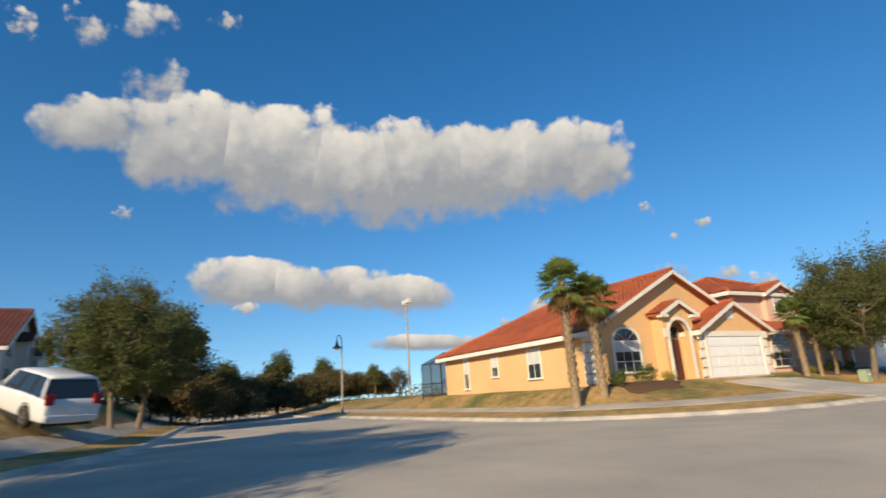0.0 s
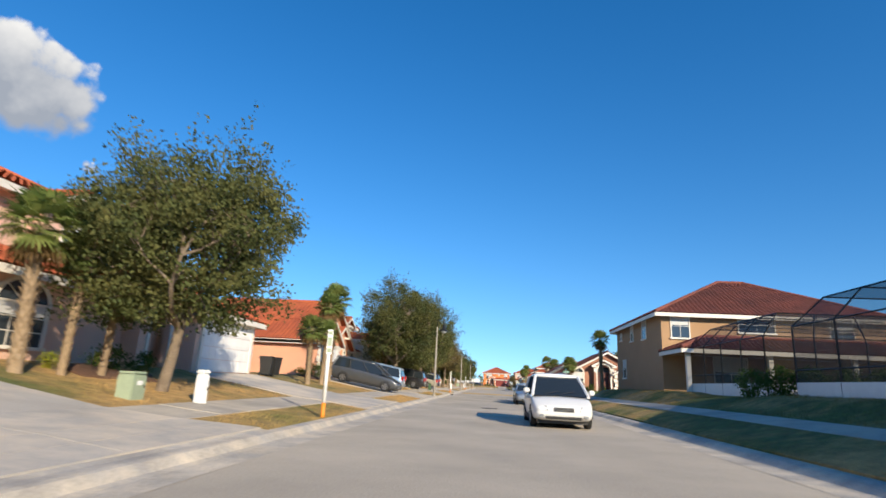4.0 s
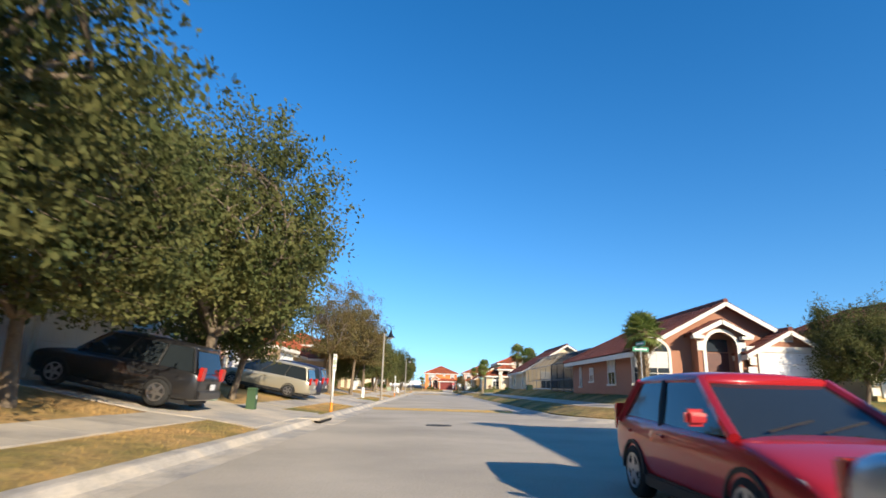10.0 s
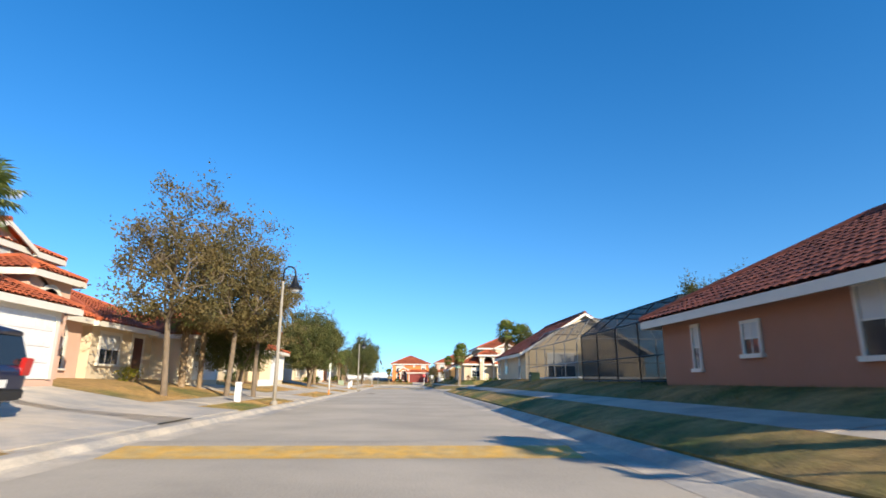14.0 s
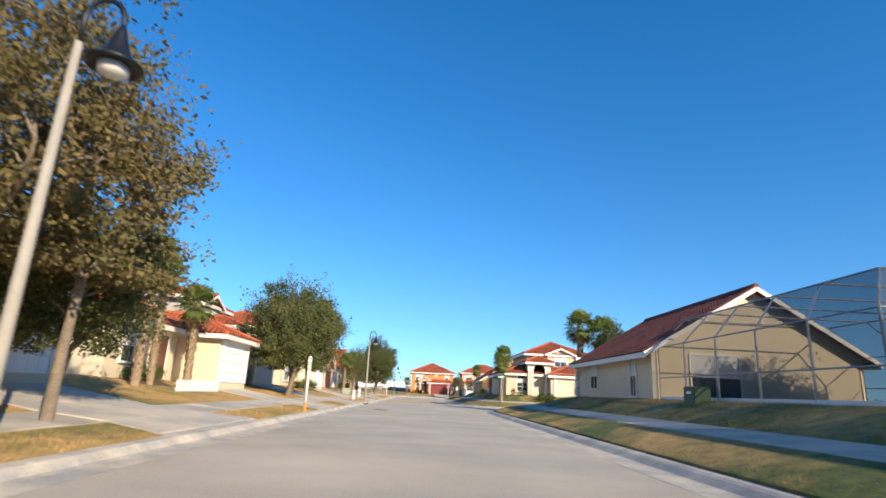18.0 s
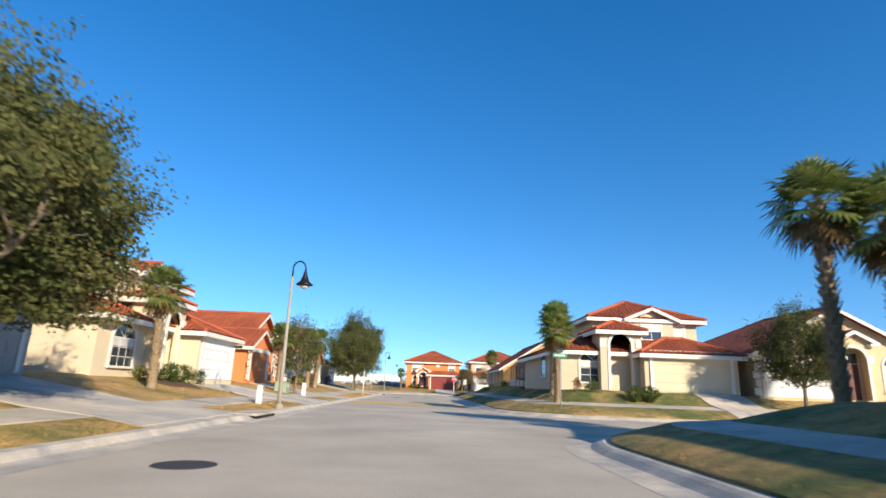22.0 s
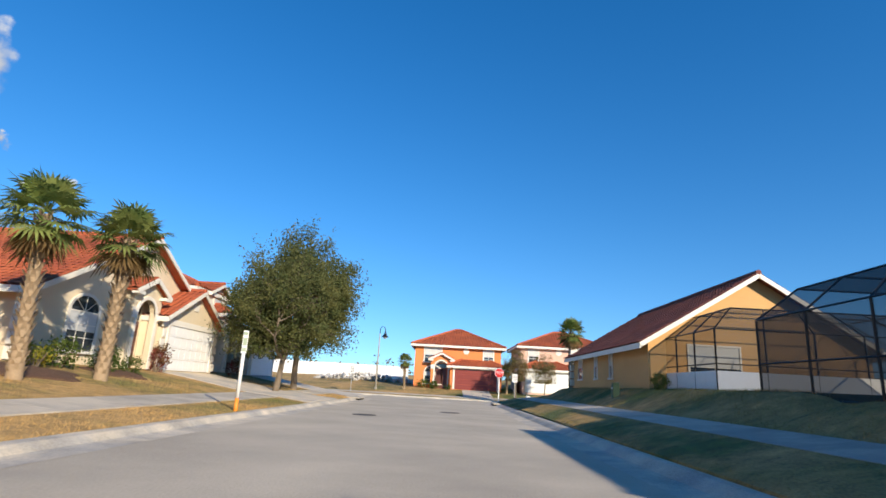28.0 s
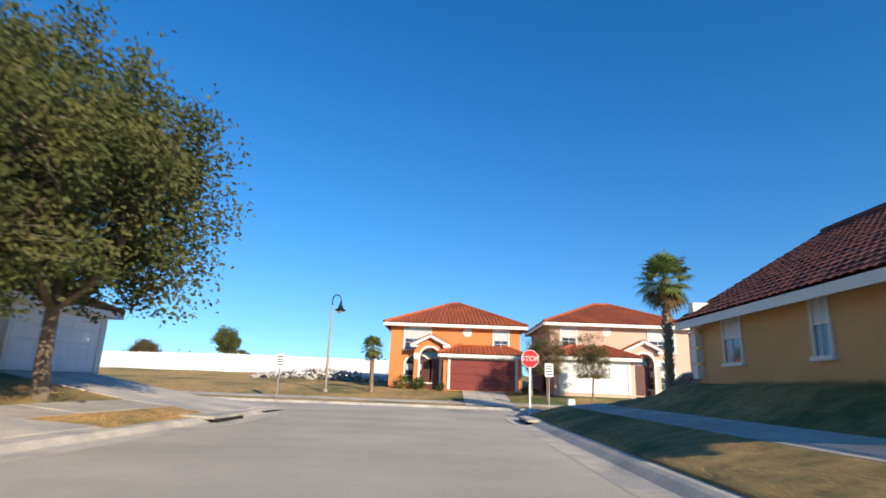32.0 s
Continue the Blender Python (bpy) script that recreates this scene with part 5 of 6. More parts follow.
# ---------- west side: houses that front the street ----------
W_, T_, TD = WALLS, M["tile"], M["tile_dark"]
ZW = 1.22


def drive_west(y0, y1, x_end, flare=0.9):
    """A sloping concrete driveway from the kerb to a garage on the west side."""
    xs = [KL - .12, KL - .5, KL - 1.2, KL - 1.95, KL - 3.45, KL - 5.0, KL - 6.5, x_end]
    verts, faces = [], []
    rise = RISE["west"]
    for i, x in enumerate(xs):
        d = KL - x
        f = flare * max(0, 1 - d / 2.2)
        z = float(np.interp(d, *zip(*rise))) + (.035 if d > .4 else -.02)
        n = 5
        verts += [(x, y0 - f + (y1 - y0 + 2 * f) * k / n, z) for k in range(n + 1)]
    faces = [(i * 6 + k, i * 6 + k + 1, i * 6 + k + 7, i * 6 + k + 6) for i in range(len(xs) - 1) for k in range(5)]
    ob = raw_part("driveway", [(x, y, z - .025) for x, y, z in verts], [f[::-1] for f in faces], M["kerb"], None)
    # two rows of cast panels with open joints
    for i in range(1, len(xs) - 1):
        g = .012
        for k0, k1 in ((0, 2), (2, 3), (3, 5)) if y1 - y0 > 6.5 else ((0, 2), (2, 5)):
            q = []
            for row, fx in ((i, -g), (i + 1, g)):
                for col, fy in ((k0, g), (k1, -g)):
                    v = Vector(verts[row * 6 + col])
                    q.append(v + Vector((fx, fy, 0)))
            lo = [v - Vector((0, 0, .04)) for v in q]
            raw_part("concrete_panel", q + lo, [(0, 1, 3, 2), (0, 4, 5, 1), (1, 5, 7, 3), (3, 7, 6, 2), (2, 6, 4, 0)], M["drive"], ob)
    return tagged(ob, "pale concrete driveway sloping up to a garage", "driveway", "driveways", "structure")


villa("peach stucco house with white quoins and red tile roof", W_["peach"], T_, (-13.8, 2.3, ZW), 90, 12.2, 15.0, sides=(("left", 4.5, .6, 1.1, 1.5), ("left", 8.5, .9, .6, 1.1), ("left", 12, .3, .5, 1.9)), blinds=.35)
two_storey("pale pink two-storey house with a white garage door", W_["pink"], T_, (-14.4, 17.6, ZW), 90, 14.6, 11, upper=(-7.3, 2.0, 1.5, 10))
villa("salmon stucco one-storey house with a gabled garage", W_["salmon"], T_, (-13.6, 41.3, ZW), 90, 11.6, 15, mirror=True, pitch=.55)
two_storey("pale grey two-storey house with white garage door behind oaks", W_["white"], T_, (-14.2, 54.5, ZW), 90, 11.6, 11, upper=(-5.8, 2.0, 1.5, 10))
villa("pale pink one-storey house with a white garage door", W_["pink"], T_, (-13.9, 70.5, ZW), 90, 12.4, 15)
two_storey("pink two-storey house with a long red tile garage roof", W_["pink"], T_, (-13.6, 81.0, ZW), 90, 10.4, 11, upper=(-1.5, 5.2, 2.0, 10), wing=2.0, mirror=True)
villa("cream one-storey house with a white garage door behind palms", W_["cream"], T_, (-13.4, 91.8, ZW), 90, 10.4, 15, kind="hip", plain=True, pitch=.42)
villa("cream one-storey house with a hipped roof and picket fence", W_["cream"], T_, (-13.0, 108.4, ZW), 90, 11.2, 15, kind="hip", plain=True, pitch=.42)
two_storey("grey two-storey house with a pale blue-grey garage door", W_["grey"], T_, (-14.0, 120.6, ZW), 90, 11.4, 11, upper=(-5.7, 2.2, 1.8, 10), garage=M["cage_pale"])
two_storey("cream two-storey house with white quoins and red tile roofs", W_["cream"], T_, (-13.0, 137.0, ZW), 90, 12.0, 11, upper=(-5.0, 4.6, 1.5, 9), wing=1.7)
villa("bright orange one-storey house with an orange garage door", W_["orange"], T_, (-13.0, 154.0, ZW), 90, 11.0, 14, mirror=True, garage=M["door_orange"])
villa("cream one-storey house with arched windows and a gabled garage", W_["cream"], T_, (-13.4, 172.0, ZW), 90, 13.2, 15, pitch=.5, sides=(("left", 4, .7, 1.0, 1.4),))
two_storey("pale grey two-storey house shaded by an oak", W_["white"], T_, (-14.4, 186.2, ZW), 90, 9.6, 10, upper=(-4.8, 1.0, 1.2, 9.5))
DRIVES = ((2.6, 8.2, -12.9), (18.9, 25.3, -12.7), (35.3, 42.6, -12.7), (53.8, 60.2, -12.5), (70.8, 76.8, -13), (76.0, 81.2, -11.5), (92.4, 97.4, -11.0), (109.2, 114.2, -10.7), (121.0, 126.2, -12.4), (137.4, 143.0, -11.3), (149.0, 153.6, -12.1), (173.2, 178.8, -12.5), (185.4, 190.5, -12.8))
for y0, y1, xe in DRIVES:
    drive_west(y0, y1, xe)

# ---------- east side: corner houses that front the cross streets ----------
ZE = 1.45
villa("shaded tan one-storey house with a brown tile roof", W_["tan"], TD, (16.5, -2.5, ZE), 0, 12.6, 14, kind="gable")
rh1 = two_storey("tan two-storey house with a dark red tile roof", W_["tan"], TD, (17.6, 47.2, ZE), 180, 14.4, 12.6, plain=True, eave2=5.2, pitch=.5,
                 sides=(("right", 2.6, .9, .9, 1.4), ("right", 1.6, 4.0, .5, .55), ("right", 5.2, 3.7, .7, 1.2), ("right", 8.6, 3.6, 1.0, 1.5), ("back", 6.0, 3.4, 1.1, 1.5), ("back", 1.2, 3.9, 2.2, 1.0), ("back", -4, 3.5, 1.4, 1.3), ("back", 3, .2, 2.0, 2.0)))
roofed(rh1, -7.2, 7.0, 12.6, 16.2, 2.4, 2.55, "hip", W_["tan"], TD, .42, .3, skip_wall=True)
for px in (-7.0, -2.4, 2.2, 6.8):
    part("porch_post", boxes((px - .12, px + .12, 15.9, 16.14, -1, 2.5)), M["trim"], rh1)
rh2 = villa("brick-red stucco house with arched entry and brown tile roof", W_["brick"], TD, (13.35, 65.7, 1.2), 0, 8.4, 13.0, kind="gable_hip", pitch=.54, gar_w=2.6, eave=2.3, corner=False,
            sides=(("left", 4.4, .55, 1.15, 1.3), ("left", 8.3, .75, .6, .75), ("left", 10.9, .45, .3, 1.2)))
rh3 = villa("cream stucco house with a gabled rear wall and brown tile roof", W_["cream"], TD, (15.1, 116.4, ZE), 180, 9.8, 11.8, mirror=True, kind="gable", pitch=.6, eave=2.3, gar_w=3.6,
            sides=(("right", 3.4, .5, 1.2, 1.4), ("right", 9.6, .1, .7, 1.9), ("back", 2, .1, 2.2, 1.9)))
rh4 = two_storey("cream two-storey house with red tile roofs and arched entry", W_["beige"], T_, (14.3, 141.4, ZE), 0, 10.2, 12.4, upper=(-2.4, 4.6, 2.2, 12.0), wing=1.5, eave2=4.9, lower_eave=2.5, garage=W_["cream"])
window(rh4, 5.0, .8, 1.3, 1.45, -5.1, "left", False, (2, 2), 0, .06)
rh5 = villa("sandy orange stucco house with a gabled brown tile roof", W_["amber"], TD, (14.7, 186.0, 1.64), 180, 9.8, 14.5, mirror=True, kind="gable", pitch=.62, eave=2.2, gar_w=3.4,
            sides=(("right", 2.2, .5, .9, 1.4), ("right", 6.0, .5, .5, 1.4), ("right", 9, .5, .45, 1.3), ("back", 2, .1, 2.2, 1.8)))
pool_cage("dark bronze pool enclosure with pale kick panels behind a tan house", (11.0, 22.5, 1.4), 0, 12.5, 9.0, 2.5, 1.2, bays=6)
pool_cage("dark pool enclosure in shade", (10.0, 80.2, 1.3), 0, 9.0, 9.6, 2.3, 1.0, kick=0, bays=4, mesh="screen_shaded")
pool_cage("screened pool enclosure with pale frame beside a cream house", (10.5, 92.2, 1.4), 0, 9.4, 12.3, 2.3, 1.3, frame="cage_pale", kick=0.15, bays=4)
# the shade of the house is put into the darker screens of this cage
pool_cage("pool enclosure behind a two-storey house, its shade put into dark screens", (9.9, 154.2, 1.38), 0, 9.5, 8.8, 2.2, 1.0, kick=0, bays=4, mesh="screen_shaded")
pool_cage("dark screened pool enclosure with white kick panels", (10.6, 167.0, 1.6), 0, 9.0, 5.1, 2.2, 1.0, kick=0.7, bays=5)
pool_cage("shaded dark pool enclosure at the corner lot", (10.8, 11.8, 1.4), 0, 12.0, 8.0, 2.6, 1.2, bays=5)

villa("yellow stucco house with a white garage door on the cross street", W_["yellow"], TD, (26.5, 67.0, 1.4), 0, 11, 13, mirror=True)
villa("orange stucco house with a white garage door beside a tree", W_["sand"], TD, (26.0, 140.6, 1.4), 0, 11, 12, mirror=True)
villa("shaded house with red tile roof by the corner", W_["white"], TD, (-43, -31.0, 3.4), 180, 12, 13)
pool_cage("dark screened pool enclosure behind the peach house", (-34.5, -3.0, 1.2), 0, 5.0, 9.0, 2.5, .8, kick=0, bays=3)

def drive_front(x0, x1, y0, y1):
    """A concrete driveway that runs north from a cross street, in cast panels."""
    rows = [(y0 + (y1 - y0) * k / 6) for k in range(7)]
    n = 3
    pt = lambda i, k: Vector((x0 + (x1 - x0) * k / n, rows[i], (ground_z(x0 + (x1 - x0) * k / n, rows[i]) + .05) if i else .02))
    ob = raw_part("driveway", [pt(i, k) - Vector((0, 0, .03)) for i in range(7) for k in range(n + 1)], [(i * 4 + k, i * 4 + k + 1, i * 4 + k + 5, i * 4 + k + 4) for i in range(6) for k in range(n)], M["kerb"], None)
    for i in range(6):
        for k in range(n):
            a, b, c, d = pt(i, k), pt(i, k + 1), pt(i + 1, k + 1), pt(i + 1, k)
            g, e = Vector((.012, 0, 0)), Vector((0, .012 if i % 3 == 0 else 0, 0))
            top = [a + g + e, b - g + e, c - g, d + g]
            raw_part("concrete_panel", top + [v - Vector((0, 0, .05)) for v in top], [(0, 1, 2, 3), (1, 0, 4, 5), (2, 1, 5, 6), (3, 2, 6, 7), (0, 3, 7, 4)], M["drive"], ob)
    return tagged(ob, "pale concrete driveway up to a garage", "driveway", "driveways", "structure")


for d4 in ((14.4, 17.5, 60.7, 65.2), (16.4, 19.2, 134.2, 139.6), (2.7, 5.6, 198.6, 207.4), (14.2, 18.4, 198.6, 206.8)):
    drive_front(*d4)
# ---------- north end ----------
oh = two_storey("orange two-storey house with a dark red garage door", W_["orange"], T_, (2.15, 208.8, .92), 0, 9.6, 9.0, eave2=4.9, garage=M["door_red"], wing=1.2, pitch=.44)
two_storey("salmon two-storey house with a white garage door and red tile roof", W_["pink"], T_, (14.2, 208.5, 1.0), 0, 10.2, 9, eave2=5.2, mirror=True)
two_storey("pale two-storey house at the end of the street", W_["cream"], T_, (28, 209, 1.0), 0, 10, 9, eave2=5.2)
# ---------- trees, palms and shrubs ----------
oak_a = oak("dense grey-green oak with a spreading crown on the lawn", 3, 8.6, 7.8, 15, .135, size=.24, first=.23, shoots=700)
oak_b = oak("tall leafy oak by the driveway with low branches", 8, 9.8, 7.8, 14, .14, size=.25, first=.22, shoots=760)
oak_c = oak("thin-leaved oak with bare upper twigs by the pavement", 15, 9.6, 5.6, 8, .13, "oak_thin", .20, 5, .33, .12, shoots=300)
oak_d = oak("young thin-leaved oak with a wispy crown", 21, 5.6, 3.9, 6, .12, "oak", .2, 5, .3, .08, shoots=190)
for t, x, y, rz, s in ((oak_a, -9.6, 12.2, 30, .86), (oak_b, -8.6, 45.2, 0, 1.0), (oak_b, -8.3, 56.6, 140, 1.04), (oak_a, -9.6, 50.6, 200, .9), (oak_a, -9.2, 62.2, 77, .8),
                       (oak_c, -9.3, 85.0, 10, 1.0), (oak_c, -8.2, 89.6, 120, 1.02), (oak_c, -7.3, 91.2, 250, .9), (oak_a, -8.9, 93.6, 40, .62),
                       (oak_a, -8.9, 117.2, 100, .92), (oak_a, -9.2, 120.0, 210, .86), (oak_d, -8.6, 148.8, 0, 1.0), 
                       (oak_b, -8.6, 182.2, 60, 1.06), (oak_a, -8.2, 177.2, 10, .9), (oak_c, 8.0, 203.6, 30, .52), (oak_c, 10.9, 203.8, 140, .48),
                       # the oaks at y -34.5 and -33.5 stand unseen, added to shade the road
                       (oak_a, 18.6, 64.0, 0, .6), (oak_b, 2.0, -34.5, 30, 1.1), (oak_a, -6, -33.5, 80, 1.0), (oak_b, 21.0, 136.6, 20, .6), (oak_a, 21, 95, 0, .8), (oak_d, 13.4, 118.6, 33, .95), (oak_b, -29.0, -24.2, 0, .88), (oak_a, -34, -23, 90, .95), (oak_b, 30, 60, 10, .8)):
    put(t, x, y, rz, s)
for t in (oak_a, oak_b, oak_c, oak_d):
    drop(t)
palm_a = palm("tall cabbage palm with a crosshatched pale trunk", 2, 5.4, 1.22)
palm_b = palm("cabbage palm with a round crown of fan fronds", 5, 4.2, 1.18)
palm_c = palm("slender cabbage palm with drooping fan fronds", 9, 5.0, 1.0, trunk_r=.13)
for t, x, y, rz, s in ((palm_a, -12.2, -6.4, 0, 1.0), (palm_b, -12.1, -4.9, 50, 1.02), (palm_b, -11.6, 9.6, 20, .84), (palm_a, -11.6, 11.0, 100, .58), (palm_b, -11.4, 12.2, 200, .55),
                       (palm_b, -10.6, 27.4, 10, .72), (palm_b, -10.5, 29.6, 80, .72), (palm_a, -11.6, 34.6, 10, 1.02), (palm_c, -11.2, 32.4, 10, .98), (palm_b, -10.6, 46.6, 0, .85), (palm_b, -10.4, 48.6, 90, .8),
                       (palm_a, -11.4, 69.8, 0, 1.04), (palm_a, -11.5, 72.2, 70, 1.06), (palm_a, -11.3, 76.0, 10, .98), (palm_b, -10.8, 90.6, 30, .9), (palm_c, -10.4, 92, 80, .8),
                       (palm_a, -11.4, 102.4, 0, .95), (palm_c, -11.6, 104.0, 40, .98), (palm_b, -11.3, 107.0, 10, .95), (palm_b, -10.6, 131.4, 0, 1.0), (palm_b, -9.4, 143.6 + 3.2, 40, .9),
                       (palm_b, -10.5, 161.8, 10, 1.08), (palm_b, -10.5, 165.5, 80, 1.14), (palm_b, -14.0, 190.0, 0, .8), (palm_b, -3.4, 205.4, 0, .7),
                       (palm_c, 9.3, 48.6, 0, .92), (palm_b, 8.7, 64.0, 0, .82), (palm_b, 9.0, 65.4, 0, .7), (palm_a, 11.9, 122.0, 0, 1.1), (palm_b, 13.4, 121.6, 60, 1.25), (palm_b, 8.2, 138.2, 0, .95), (palm_b, 8.5, 140.6, 90, 1.05),
                       (palm_a, 10.7, 190.8, 0, .97), (palm_a, 24, 62.8, 0, .7), (palm_b, -33, -33.5, 0, 1.6), (palm_b, 7.4, 206.4, 10, .6)):
    put(t, x, y, rz, s)
for t in (palm_a, palm_b, palm_c):
    drop(t)
hedge = shrub("clipped dark green shrub by the house", 4, 1.3, 1.2, 1.1)
bush = shrub("loose green garden shrub", 6, 1.0, .9, .8)
yellow = shrub("bright yellow-green croton shrub", 7, 1.0, .8, .75, "yellow_bush")
red = shrub("reddish leafy shrub by the house", 11, .8, .7, 1.2, "red_bush")
for t, x, y, rz, s in ((yellow, -12.6, 0.0, 0, .8), (bush, -12.7, -1.6, 30, 1.1), (bush, -12.6, -3.4, 60, .9), (yellow, -12.3, 11.6, 0, .7), (bush, -12.2, 13.4, 0, 1.0), (bush, -12.0, 14.8, 50, .9),
                       (bush, -12.6, 34.6, 0, 1.2), (yellow, -12.9, 33.2, 0, .9), (bush, -12.4, 80.2, 0, .9), (yellow, -12.4, 88.6, 0, 1.1), (bush, -12.4, 104.2, 0, 1.0), (bush, -12.3, 105.8, 20, .9), (yellow, -11.8, 133.2, 0, 1.1),
                       (hedge, -11.6, 134.8, 0, .9), (hedge, -11.4, 136.0, 40, .9), (bush, -11.3, 137.6, 0, 1.0), (bush, -12.4, 166.0, 0, 1.3), (yellow, -12.3, 164.8, 0, 1.2), (hedge, -11.9, 167.8, 0, .9), (bush, -11.7, 169.2, 0, .9), (red, -12.4, 172.6, 0, 1.2), (red, -11.8, 180.4, 0, 1.1), (bush, -12.6, 116.4, 0, 1.0), (bush, -12.6, 117.8, 0, 1.0),
                       (hedge, 9.6, 20.8, 0, 1.0), (hedge, 10.9, 21.0, 40, 1.1), (hedge, 12.2, 21.1, 80, 1.1), (hedge, 13.5, 21.0, 120, 1.05), (hedge, 14.9, 21.1, 10, 1.1), (hedge, 16.3, 21, 60, 1.0),
                       (red, 10.3, 65.2, 0, .8), (bush, 11.2, 64.9, 0, 1.0), (bush, 12.6, 64.8, 0, .8), (hedge, 12.4, 138.0, 0, .8), (hedge, 13.3, 138.0, 40, .8), (red, 9.6, 139.4, 0, .7), (bush, 10.4, 139.3, 0, .8),
                       (bush, -1.6, 207.6, 0, 1.2), (hedge, -.4, 207.5, 0, .8), (bush, 1.2, 207.3, 0, .7), (bush, 7.3, 207.0, 0, .8), (bush, 17.5, 65.2, 0, .9), (hedge, 9.7, 170.0, 0, .6)):
    put(t, x, y, rz, s)
for t in (hedge, bush, yellow, red):
    drop(t)

# ---------- mulch beds, a picket fence and a rubble bank ----------
for x, y, r in ((-12.5, -1.8, 1.9), (-12.1, 13.4, 1.7), (-12.6, 33.9, 1.3), (-11.4, 71.0, 1.4), (-12.2, 105.0, 1.3), (-11.5, 135.4, 1.7), (-11.6, 163.6, 1.8), (-11.8, 168.4, 1.4)):
    bm = bmesh.new()
    lathe(bm, [(r * math.cos(a), .14 * math.sin(a)) for a in (0, .3, .7, 1.1, 1.45)], 22)
    for v in bm.verts:
        k = 1 + .16 * math.sin(5 * math.atan2(v.co.y, v.co.x) + x)
        v.co.x, v.co.y = v.co.x * k * .75, v.co.y * k
        v.co.z = v.co.z + ground_z(x + v.co.x, y + v.co.y) - .02
    bed = part("mulch_bed", bm, M["mulch"], None, smooth=True)
    bed.location = (x, y, 0)
    tagged(bed, "dark brown mulch bed under garden shrubs", "mulch bed", "mulch beds", "structure")
fence = thing("picket_fence", "low white picket fence edging a lawn", "fence")
zf = lambda y: ground_z(-10.3, y)
for k in range(34):
    y = 103.6 + k * .145
    bm = bmesh.new()
    prism(bm, [(-10.31, y, zf(y) - .1), (-10.31, y + .08, zf(y) - .1), (-10.31, y + .08, zf(y) + .42), (-10.31, y + .04, zf(y) + .5), (-10.31, y, zf(y) + .42)], (.02, 0, 0))
    bmesh.ops.recalc_face_normals(bm, faces=bm.faces[:])
    part("picket", bm, M["white"], fence)
for z in (.12, .32):
    bm = bmesh.new()
    tube(bm, [(-10.33, 103.5 + k * .5, zf(103.5 + k * .5) + z) for k in range(11)], .022, 4)
    part("rail", bm, M["white"], fence)
rg = np.random.default_rng(77)
sv, sf = [], []
for k in range(260):
    c = np.array([rg.uniform(-15.5, -3), rg.uniform(216.5, 219), 0])
    c[2] = ground_z(c[0], c[1]) + rg.uniform(0, 1.0) * max(.1, 1 - abs(c[0] + 9.5) / 7)
    r = rg.uniform(.16, .34)
    b = len(sv)
    p = np.array([(1, 0, 0), (-1, 0, 0), (0, 1, 0), (0, -1, 0), (0, 0, .8), (0, 0, -.8)]) + rg.normal(0, .22, (6, 3))
    sv += [tuple(c + r * q) for q in p]
    sf += [(b + i, b + j, b + m) for i, j, m in ((0, 2, 4), (2, 1, 4), (1, 3, 4), (3, 0, 4), (2, 0, 5), (1, 2, 5), (3, 1, 5), (0, 3, 5))]
tagged(raw_part("rubble_bank", sv, sf, M["stone"], None), "bank of pale rubble before a white wall", "rubble", kind="stuff")

# ---------- street furniture ----------
lamp = street_lamp()
for x, y, rz in ((-5.2, 43.3, 0), (-5.2, 86.8, 0), (-5.2, 131.4, 0), (-6.2, 204.2, 0), (-38, -8.6, -60)):
    copy_thing(lamp, pose(x, y, ground_z(x, y) - .02, 0, 0, rz) @ Matrix.Scale(1.27, 4))
drop(lamp)
post = marker_post()
for x, y in ((-5.35, 13.1), (-5.25, 63.2), (-5.25, 105.3), (-5.35, 164.1)):
    copy_thing(post, pose(x, y, ground_z(x, y) - .02, 0, 0, 20))
drop(post)
for lb, w, d, h, m, x, y, rz in (("white utility pedestal with a rounded cap", .26, .22, .85, "white", -8.1, 11.5, 80), ("grey-green utility box by an oak", .5, .4, .6, "pale_green", -9.0, 10.0, 90), ("white utility pedestal with a rounded cap", .26, .24, .85, "white", -6.7, 86.4, 90),
                                 ("faded green transformer box on the lawn", 1.1, .9, .8, "pale_green", -9.4, 59.6, 90), ("green utility pedestal on the lawn", .3, .3, .75, "green_box", -7.2, 58.6, 90), ("faded green transformer box on the lawn", 1.0, .8, .7, "pale_green", -9.0, 146.6, 90),
                                 ("white utility pedestal with a rounded cap", .28, .24, .85, "white", -7.4, 146.2, 90), ("white utility pedestal with a rounded cap", .25, .22, .8, "white", -6.4, 132.6, 90), ("dark green utility pedestal on the lawn", .3, .3, .6, "green_box", 8.6, 172.4, -90), ("pale utility boxes by the pavement", .4, .3, .5, "white", 8.8, 200.4, 0), ("dark green pump cover beside the pool screen", .8, .6, .5, "green_box", 9.7, 99.6, -90)):
    o = pedestal(lb, w, d, h, m)
    o.matrix_world = pose(x, y, ground_z(x, y), 0, 0, rz)
    tagged(o, group="utility boxes")
for x, y, rz in ((-12.6, 26.4, 100), (-12.5, 27.1, 80), (-12.7, 119.6, 90)):
    wheelie_bin("black wheeled rubbish bin beside a garage").matrix_world = pose(x, y, ground_z(x, y), 0, 0, rz)
stop_sign((5.2, 192.0, ground_z(5.2, 192.0)), 0)
street_sign((8.1, 62.9, ground_z(8.1, 62.9)), 10)
street_sign((7.9, 136.3, ground_z(7.9, 136.3)), 10)
small_sign((-8.0, 199.9, ground_z(-8.0, 199.9)), 0)
small_sign((7.4, 199.6, ground_z(7.4, 199.6)), 0)
for x, y in ((-.7, 28.8), (-.72, 58.7), (-2.6, 116.2), (-2.1, 168.6), (1.2, 174)):
    manhole((x, y, 0))
